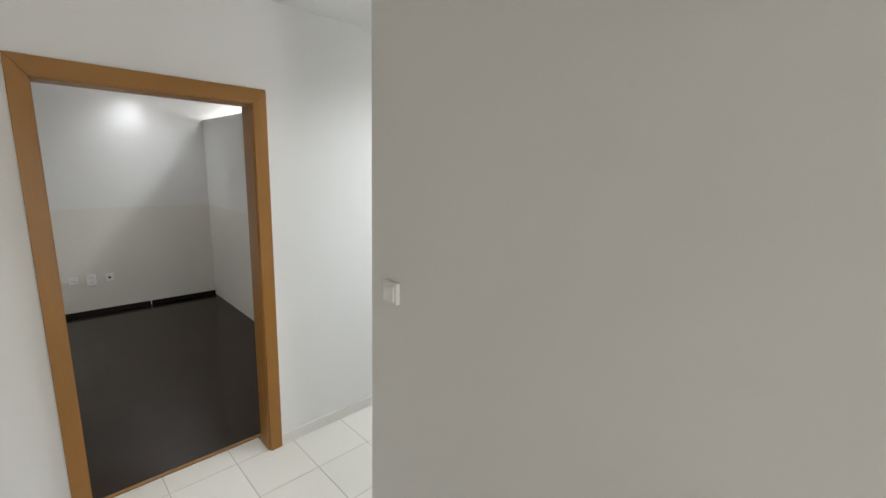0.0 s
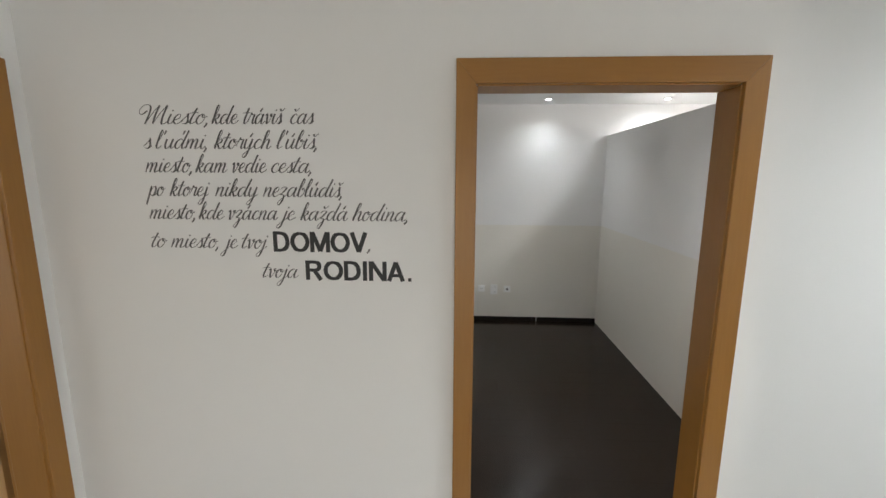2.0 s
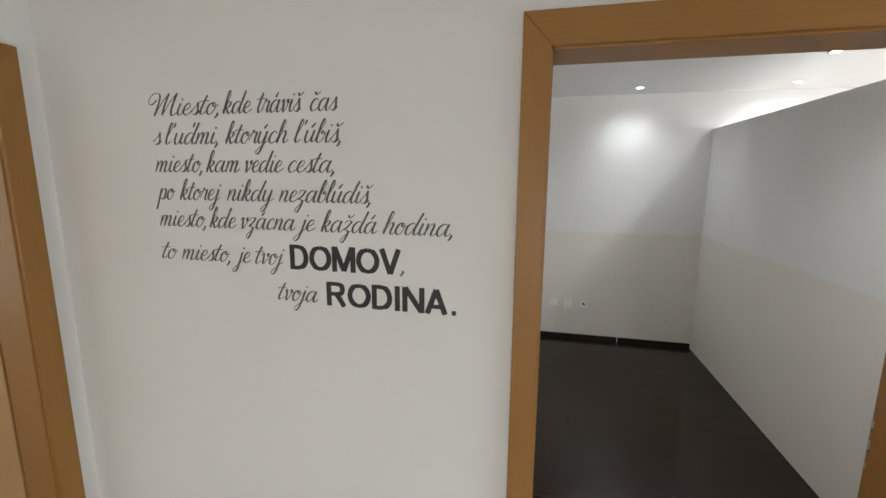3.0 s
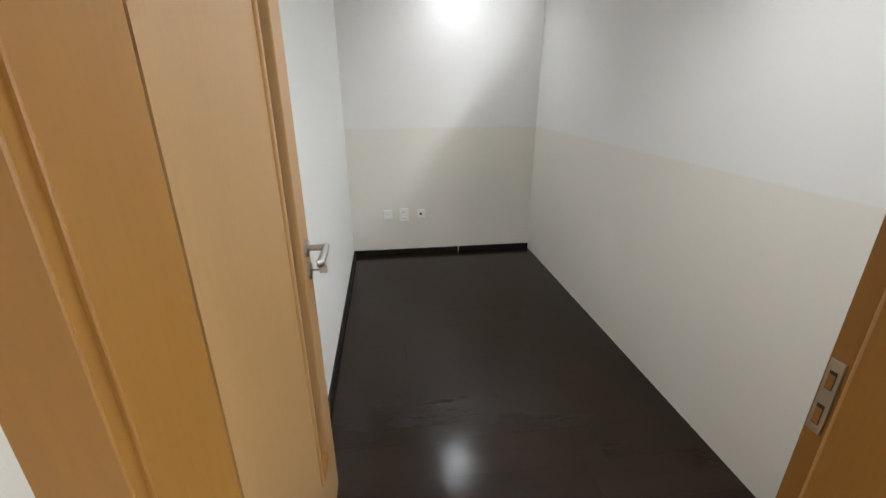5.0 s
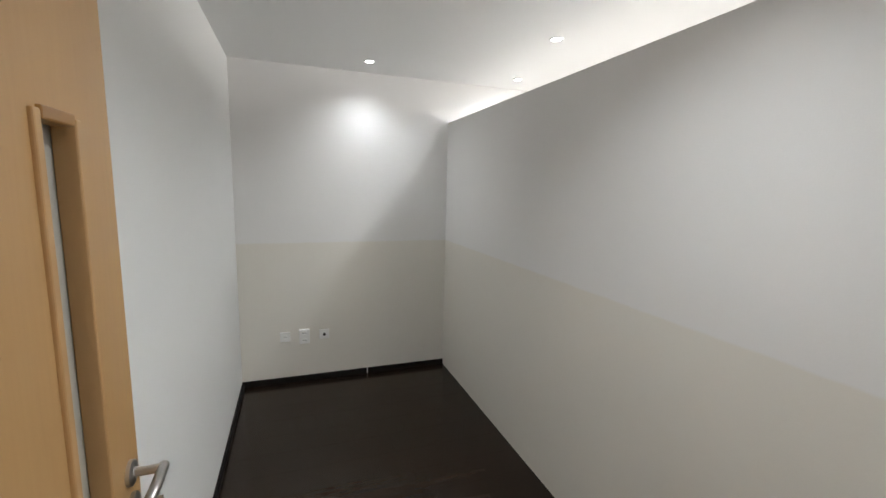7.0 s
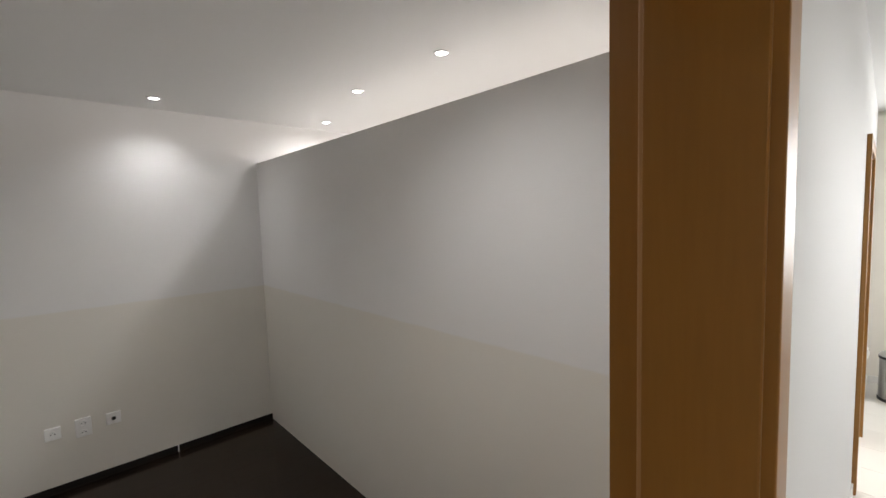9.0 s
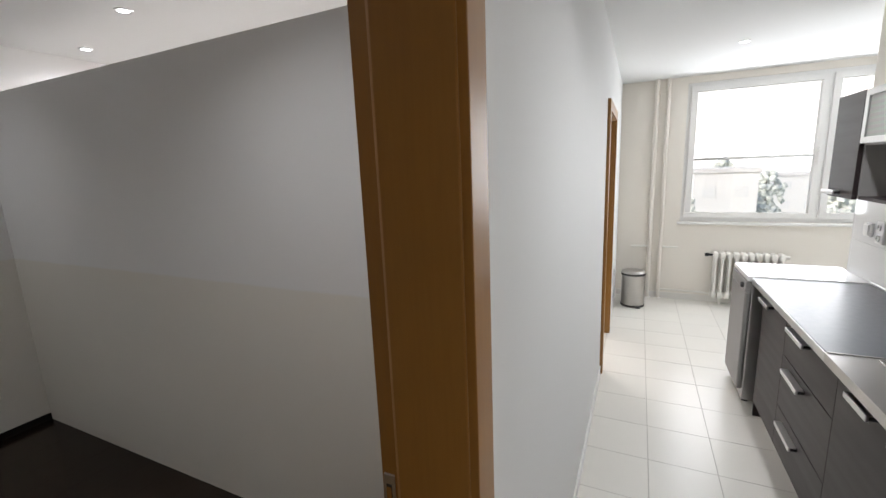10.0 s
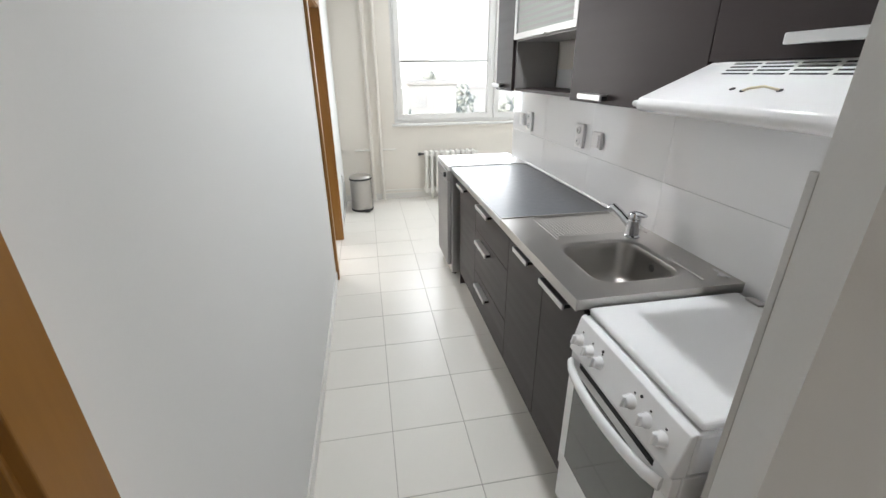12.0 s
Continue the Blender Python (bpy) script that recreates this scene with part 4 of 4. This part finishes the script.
for x in (X0 + 0.04, X1 - 0.04):
    for y in (YF - 0.05, YB + 0.05):
        part("foot", turned([(0.018, 0), (0.018, 0.02), (0.012, 0.031)], (x, y, 0), sides=12), BLACK, stove)

# extractor hood
hood = thing("extractor_hood", (1.27, -1.25, 1.40), "white slanted extractor hood with slots above the cooker", "extractor hood")
HX0, HX1 = 1.018, 1.520
part("canopy", prism([(SPLASH + 0.012, 1.395), (-1.012, 1.395), (-1.000, 1.402), (-0.997, 1.414), (-1.004, 1.428), (-1.188, 1.505), (-1.196, 1.510), (SPLASH + 0.012, 1.510)], HX0, HX1, 0.004), ENAMEL, hood, smooth=True)
slope = Matrix.Translation((0, -1.096, 1.4672)) @ pose(0, 0, 0, -math.degrees(math.atan2(0.077, 0.184)), 0, 0)
for r in range(4):
    for c in range(5):
        bm = box(-0.037, 0.037, -0.0033, 0.0033, -0.003, 0.0012, 0.0025)
        bm.transform(Matrix.Translation((1.400 - c * 0.0835 - r * 0.0075, 0, 0)) @ slope @ Matrix.Translation((0, -0.0950 + r * 0.0175, 0)))
        part("slot", bm, SLOT, hood, "dark oblong vent slot")
bm = tube([(1.268, 0.038, 0.001), (1.246, 0.041, 0.008), (1.222, 0.034, 0.009), (1.198, 0.029, 0.001)], [0.0022, 0.0025, 0.0025, 0.0022], 8)
bm.transform(slope)
part("cord_stub", bm, YELLOWED, hood, "loose yellowed cable end", smooth=True)
for x, along in ((1.302, 0.031), (1.270, 0.037), (1.196, 0.029)):
    bm = turned([(0.006, -0.002), (0.006, 0.0008)], (x, along, 0), sides=10)
    bm.transform(slope)
    part("hole", bm, SLOT, hood)
part("slider_knob", tube([(HX1 + 0.0005, -1.006, 1.414), (HX1 + 0.014, -1.006, 1.414)], 0.008, 12), ENAMEL, hood, "small white end knob", smooth=True)
part("lamp_cover", box(1.10, 1.44, -1.30, -1.12, 1.391, 1.3946, 0.001), PLASTIC, hood)

# wall cabinets
UF, UT = -1.190, 1.912


def wall_unit(x0, x1, z0, z1, label, handle=None, door=True):
    u = thing("wall_cabinet", ((x0 + x1) / 2, -1.35, z0), label, "cabinet", "kitchen wall cabinets")
    t = 0.016
    for a, b in ((x0 + 0.0005, x0 + t), (x1 - t, x1 - 0.0005)):
        part("side", box(a, b, SPLASH + 0.010, UF - 0.0195, z0, z1, 0.001), CAB if door else CARCASS, u)
    part("bottom", box(x0 + t, x1 - t, SPLASH + 0.010, UF - 0.0195, z0, z0 + t, 0.0005), CAB, u)
    part("top", box(x0 + t, x1 - t, SPLASH + 0.010, UF - 0.0195, z1 - t, z1, 0.0005), CAB, u)
    if door:
        d = part("door", box(x0 + 0.0015, x1 - 0.0015, UF - 0.019, UF, z0 - 0.002, z1 - 0.001, 0.002), CAB, u, "dark brown laminate door")
        if handle:
            bar_handle(d, *handle, UF)
    return u


wall_unit(1.015, 1.530, 1.512, UT, "dark brown wall cabinet above the hood", (1.13, 1.30, 1.548))
wall_unit(1.530, 2.287, 1.378, UT, "wide dark brown wall cabinet with bar handle", (1.975, 2.150, 1.400))
flap_unit = wall_unit(2.287, 3.062, 1.385, UT, "wall cabinet with glass flap above an open niche", None, False)
part("shelf", box(2.303, 3.046, SPLASH + 0.010, UF - 0.0195, 1.648, 1.664, 0.0005), CARCASS, flap_unit)
fl = part("flap_frame", boxes([(2.289, 3.060, UF - 0.019, UF, 1.657, 1.687), (2.289, 3.060, UF - 0.019, UF, UT - 0.034, UT - 0.002), (2.289, 2.325, UF - 0.019, UF, 1.687, UT - 0.034), (3.024, 3.060, UF - 0.019, UF, 1.687, UT - 0.034)], 0.002), ALU, flap_unit, "pale aluminium flap frame")
part("ribbed_glass", box(2.3255, 3.0235, UF - 0.013, UF - 0.008, 1.6875, UT - 0.0345), RIBBED, fl, "greenish striped frosted glass")
for i in range(7):
    z = 1.705 + i * 0.027
    part("stripe", box(2.326, 3.023, UF - 0.0079, UF - 0.0066, z - 0.007, z + 0.007, 0.0005), CARCASS, fl)
part("pull", box(2.60, 2.68, UF + 0.0003, UF + 0.010, 1.655, 1.662, 0.001), ALU, fl)
wall_unit(3.062, 3.372, 1.385, UT, "narrow dark grey wall cabinet beside the window", (3.20, 3.355, 1.410))

grille = thing("vent_grille", (3.28, SPLASH, 2.23), "grey ventilation grille high on the kitchen wall", "vent")
part("frame", boxes([(3.05, 3.51, SPLASH, SPLASH + 0.010, 2.235, 2.250), (3.05, 3.51, SPLASH, SPLASH + 0.010, 2.395, 2.41), (3.05, 3.065, SPLASH, SPLASH + 0.010, 2.25, 2.395), (3.495, 3.51, SPLASH, SPLASH + 0.010, 2.25, 2.395)], 0.002), PLASTIC, grille)
part("backing", box(3.0655, 3.4945, SPLASH + 0.0005, SPLASH + 0.003, 2.2505, 2.3945), CARCASS, grille)
for i in range(9):
    x = 3.09 + i * 0.047
    part("slat", box(x - 0.010, x + 0.010, SPLASH + 0.0035, SPLASH + 0.008, 2.262, 2.384, 0.001), PLASTIC, grille)

for x, kind, h in ((2.475, "rocker", 0.082), (2.657, "double", 0.125), (3.40, "double", 0.125), (3.545, "rocker", 0.082)):
    plate_switch("socket" if kind == "double" else "light_switch", pose(x, SPLASH + 0.0095, 1.168, 0, 0, 180), "tall white double socket on the tiles" if kind == "double" else "white wall switch on the tiles", "wall socket" if kind == "double" else "light switch", kind, 0.082, h)
plate_switch("socket", pose(5.26, 0, 0.40), "white wall socket near the pedal bin", "wall socket", "socket")

# pedal bin
bx, by = 5.36, -0.205
pail = thing("pedal_bin", (bx, by, 0), "small brushed steel pedal bin with domed lid", "bin")
part("base_ring", turned([(0.1250, 0), (0.1278, 0.004), (0.1278, 0.022), (0.1235, 0.024)], (bx, by, 0)), BLACK, pail, smooth=True)
part("body", turned([(0.1221, 0.0245), (0.1221, 0.355), (0.1250, 0.360)], (bx, by, 0), sides=40), STEEL, pail, smooth=True)
part("collar", turned([(0.1257, 0.361), (0.1285, 0.364), (0.1285, 0.380), (0.1250, 0.383)], (bx, by, 0), sides=40), BLACK, pail, smooth=True)
part("lid", turned([(0.1278, 0.384), (0.1264, 0.392), (0.1136, 0.405), (0.07, 0.416), (0.01, 0.419)], (bx, by, 0), sides=40), STEEL, pail, smooth=True)
part("pedal", box(bx - 0.165, bx - 0.115, by - 0.085, by - 0.03, 0.008, 0.026, 0.005), BLACK, pail, "black foot pedal")

# column radiator and heating pipes
rad = thing("radiator", (5.68, -1.31, 0.06), "white cast column radiator under the window", "radiator")
ncol = 10
for i in range(ncol):
    y = -1.02 - i * 0.0655
    bm = bmesh.new()
    for dx in (-0.045, 0.0, 0.045):
        join(bm, tube([(5.66 + dx, y, 0.10), (5.66 + dx, y, 0.57)], 0.0145, 10))
    for z in (0.115, 0.565):
        join(bm, box(5.60, 5.72, y - 0.026, y + 0.026, z - 0.035, z + 0.035, 0.016, 3))
    part("column", bm, RADPAINT, rad, smooth=True)
for z in (0.115, 0.565):
    part("connector", tube([(5.66, -0.995, z), (5.66, -1.68, z)], 0.018, 12), RADPAINT, rad, smooth=True)
for y in (-1.09, -1.55):
    part("leg", box(5.645, 5.675, y - 0.012, y + 0.012, 0.0, 0.082, 0.003), RADPAINT, rad)
part("valve", join(tube([(5.66, -0.994, 0.565), (5.66, -0.955, 0.565)], 0.012, 10), turned([(0.017, 0), (0.019, 0.012), (0.017, 0.034)], (5.66, -0.955, 0.565), "Y", 14)), BLACK, rad, "small black valve", smooth=True)
for y, r in ((-0.360, 0.022), (-0.475, 0.018)):
    pp = thing("heating_pipe", (5.715, y, 0), "white painted vertical heating pipe", "pipe", "heating pipes")
    part("pipe", tube([(5.715, y, 0), (5.715, y, CEIL_Z)], r, 16), CREAM, pp, smooth=True)
    part("collar", turned([(r + 0.012, 0), (r + 0.012, 0.006), (r + 0.002, 0.010)], (5.715, y, 0.0)), RADPAINT, pp, smooth=True)
for z, ya, yb in ((0.625, -0.16, -0.340), (0.625, -0.495, -0.66), (0.115, -0.495, -0.985)):
    single("branch_pipe", tube([(5.715, ya, z), (5.715, yb, z)] if z > 0.2 else [(5.715, ya, z), (5.70, -0.9, z), (5.665, yb, z)], 0.010, 10), RADPAINT, "thin white horizontal heating pipe", "pipe", smooth=True)

# ---- outside, seen through the window ----
single("backdrop", box(190, 190.5, -190, 190, -30, 170), HAZE, "bright white overcast haze", "sky", "structure")
ground = bmesh.new()
bmesh.ops.create_grid(ground, x_segments=12, y_segments=12, size=900)
ground.transform(Matrix.Translation((880, 0, -9.0)))
single("ground", ground, GRASS, "ground far below the window, paled by painted-in haze", "ground", "structure")


def house(x, y, w, d, h, label):
    b = thing("apartment_building", (x, y, -9), label, "building")
    part("wall", box(x, x + d, y - w / 2, y + w / 2, -9, -9 + h, 0.05), HOUSE, b)
    part("roof", box(x - 0.2, x + d + 0.2, y - w / 2 - 0.2, y + w / 2 + 0.2, -9 + h, -9 + h + 0.5, 0.05), ROOFMAT, b)
    n, m = max(2, int(w / 3.2)), max(2, int(h / 3.0))
    for i in range(n):
        for j in range(m):
            yy, zz = y - w / 2 + (i + 0.5) * w / n, -9 + (j + 0.35) * h / m
            part("window", box(x - 0.06, x - 0.005, yy - 0.7, yy + 0.7, zz, zz + 1.3), HOUSEWIN, b)
    return b


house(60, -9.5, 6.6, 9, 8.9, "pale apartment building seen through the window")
house(85, -3.0, 9, 10, 6.0, "low pale building among trees, haze painted into the colours")
house(95, -26.0, 14, 10, 7.0, "pale long building with haze painted into its colours")


def tree(x, y, h, conifer, label):
    t = thing("tree", (x, y, -9), label, "tree", "far trees")
    part("trunk", tube([(x, y, -9), (x + 0.1, y, -9 + h * 0.45), (x, y + 0.1, -9 + h * 0.9)], [h * 0.03, h * 0.02, h * 0.006], 8), BARK, t)
    bm = bmesh.new()
    r = random.Random(int(x * 7 + y * 13))
    for i in range(150):
        f = r.random()
        rad_ = h * (0.20 * (1 - f) + 0.02) if conifer else h * 0.30 * math.sin(math.pi * (0.12 + 0.86 * f)) ** 0.7
        a, q = r.random() * 6.283, rad_ * math.sqrt(r.random())
        c = Vector((x + q * math.cos(a), y + q * math.sin(a), -9 + h * (0.15 + 0.85 * f)))
        s = h * (0.035 + 0.03 * r.random())
        clump = bmesh.new()
        bmesh.ops.create_icosphere(clump, subdivisions=1, radius=s)
        for v in clump.verts:
            v.co = c + v.co * (0.6 + 0.7 * r.random())
        join(bm, clump)
    part("crown", bm, LEAVES, t)
    return t


# crowns and trunks carry painted haze in their pale base colours
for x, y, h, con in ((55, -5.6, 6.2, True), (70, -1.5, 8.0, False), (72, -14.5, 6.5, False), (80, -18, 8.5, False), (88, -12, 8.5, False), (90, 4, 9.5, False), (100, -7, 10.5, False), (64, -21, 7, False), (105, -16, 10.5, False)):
    tree(x, y, h, con, "conifer beside the building, paled by painted-in haze" if con else "leafy tree beyond the window, paled by painted-in haze")

# ---- floor pieces ----


def piece_mesh(name, sx, sy, sz, bevel, material):
    return mesh_of(name, box(-sx / 2, sx / 2, -sy / 2, sy / 2, -sz, 0, bevel, 1), material)


tile_floor = thing("tile_floor", label="cream ceramic floor tiles with grey joints", category="floor", kind="structure")
part("grout", boxes([(-1.52, EAST, -1.51, 0, -0.012, -0.0018), (-1.52, STUB, -4.6, -1.51, -0.012, -0.0018), (3.8, EAST, -2.7, -1.51, -0.012, -0.0018), (0.0, 0.8, 0, 0.161, -0.012, -0.0018), (3.585, 4.385, 0, 0.161, -0.012, -0.0018)]), GROUT, tile_floor)
PITCH, OX, OY = 0.329, 2.264, 0.0
shared, far_tiles = {}, []
ix0, ix1 = math.floor((WEST - OX) / PITCH), math.ceil((EAST - OX) / PITCH)
for iy in range(-14, 0):
    for ix in range(ix0, ix1):
        x0, x1 = OX + ix * PITCH + 0.0015, OX + (ix + 1) * PITCH - 0.0015
        y0, y1 = OY + iy * PITCH + 0.0015, OY + (iy + 1) * PITCH - 0.0015
        x0, x1, y0 = max(x0, WEST + 0.002), min(x1, EAST - 0.002), max(y0, -4.598)
        y1 = min(y1, -0.002)
        cx, cy = (x0 + x1) / 2, (y0 + y1) / 2
        if cx > STUB and cy < -1.08 and cx < 3.8 or cx > 3.7 and cy < -2.69:
            continue
        if x0 < STUB < x1 and cy < -1.0:
            x1 = STUB - 0.002
        cx = (x0 + x1) / 2
        if cy < -3.1:
            far_tiles.append((x0, x1, y0, y1, -0.009, 0.0))
            continue
        key = (round(x1 - x0, 3), round(y1 - y0, 3))
        if min(key) < 0.02:
            continue
        if key not in shared:
            shared[key] = piece_mesh("tile", key[0], key[1], 0.009, 0.0012, TILE)
        ob = new("tile", shared[key])
        ob.parent = tile_floor
        ob.location = (cx, cy, 0)

tagged(part("far_tiles", boxes(far_tiles), TILE, tile_floor), kind="stuff")

for xa, xb in ((0.001, 0.799), (3.586, 4.384)):
    ix = math.floor((xa - OX) / PITCH)
    while OX + ix * PITCH < xb:
        x0, x1 = max(OX + ix * PITCH + 0.0015, xa), min(OX + (ix + 1) * PITCH - 0.0015, xb)
        if x1 - x0 > 0.02:
            ob = new("tile", piece_mesh("tile", x1 - x0, 0.158, 0.009, 0.0012, TILE))
            ob.parent = tile_floor
            ob.location = ((x0 + x1) / 2, 0.081, 0)
        ix += 1

laminate = thing("laminate_floor", label="dark brown wood laminate planks", category="floor", kind="structure")
part("underlay", boxes([(-0.012, 0.812, 0.161, 0.18, -0.012, -0.006), (ROOM_L, ROOM_R, 0.182, BACK, -0.012, -0.006), (1.625, EAST, 0.182, BACK, -0.012, -0.006)]), BLACK, laminate)
shared = {}
rnd = random.Random(4)


def planks(xa, xb, ya, yb, wide=0.193, long=1.285):
    y = ya
    while y < yb - 0.01:
        y2 = min(y + wide, yb)
        x = xa - rnd.random() * long * 0.9
        while x < xb:
            a, b = max(x, xa), min(x + long, xb)
            if b - a > 0.03:
                key = (round(b - a, 2), round(y2 - y, 3))
                if key not in shared:
                    shared[key] = piece_mesh("plank", b - a - 0.0004, y2 - y - 0.0004, 0.006, 0.0003, LAMINATE)
                ob = new("plank", shared[key])
                ob.parent = laminate
                ob.location = ((a + b) / 2, (y + y2) / 2, 0)
            x += long
        y = y2


planks(ROOM_L, ROOM_R, 0.183, BACK)
planks(1.625, EAST, 0.183, BACK, 0.386, 2.57)
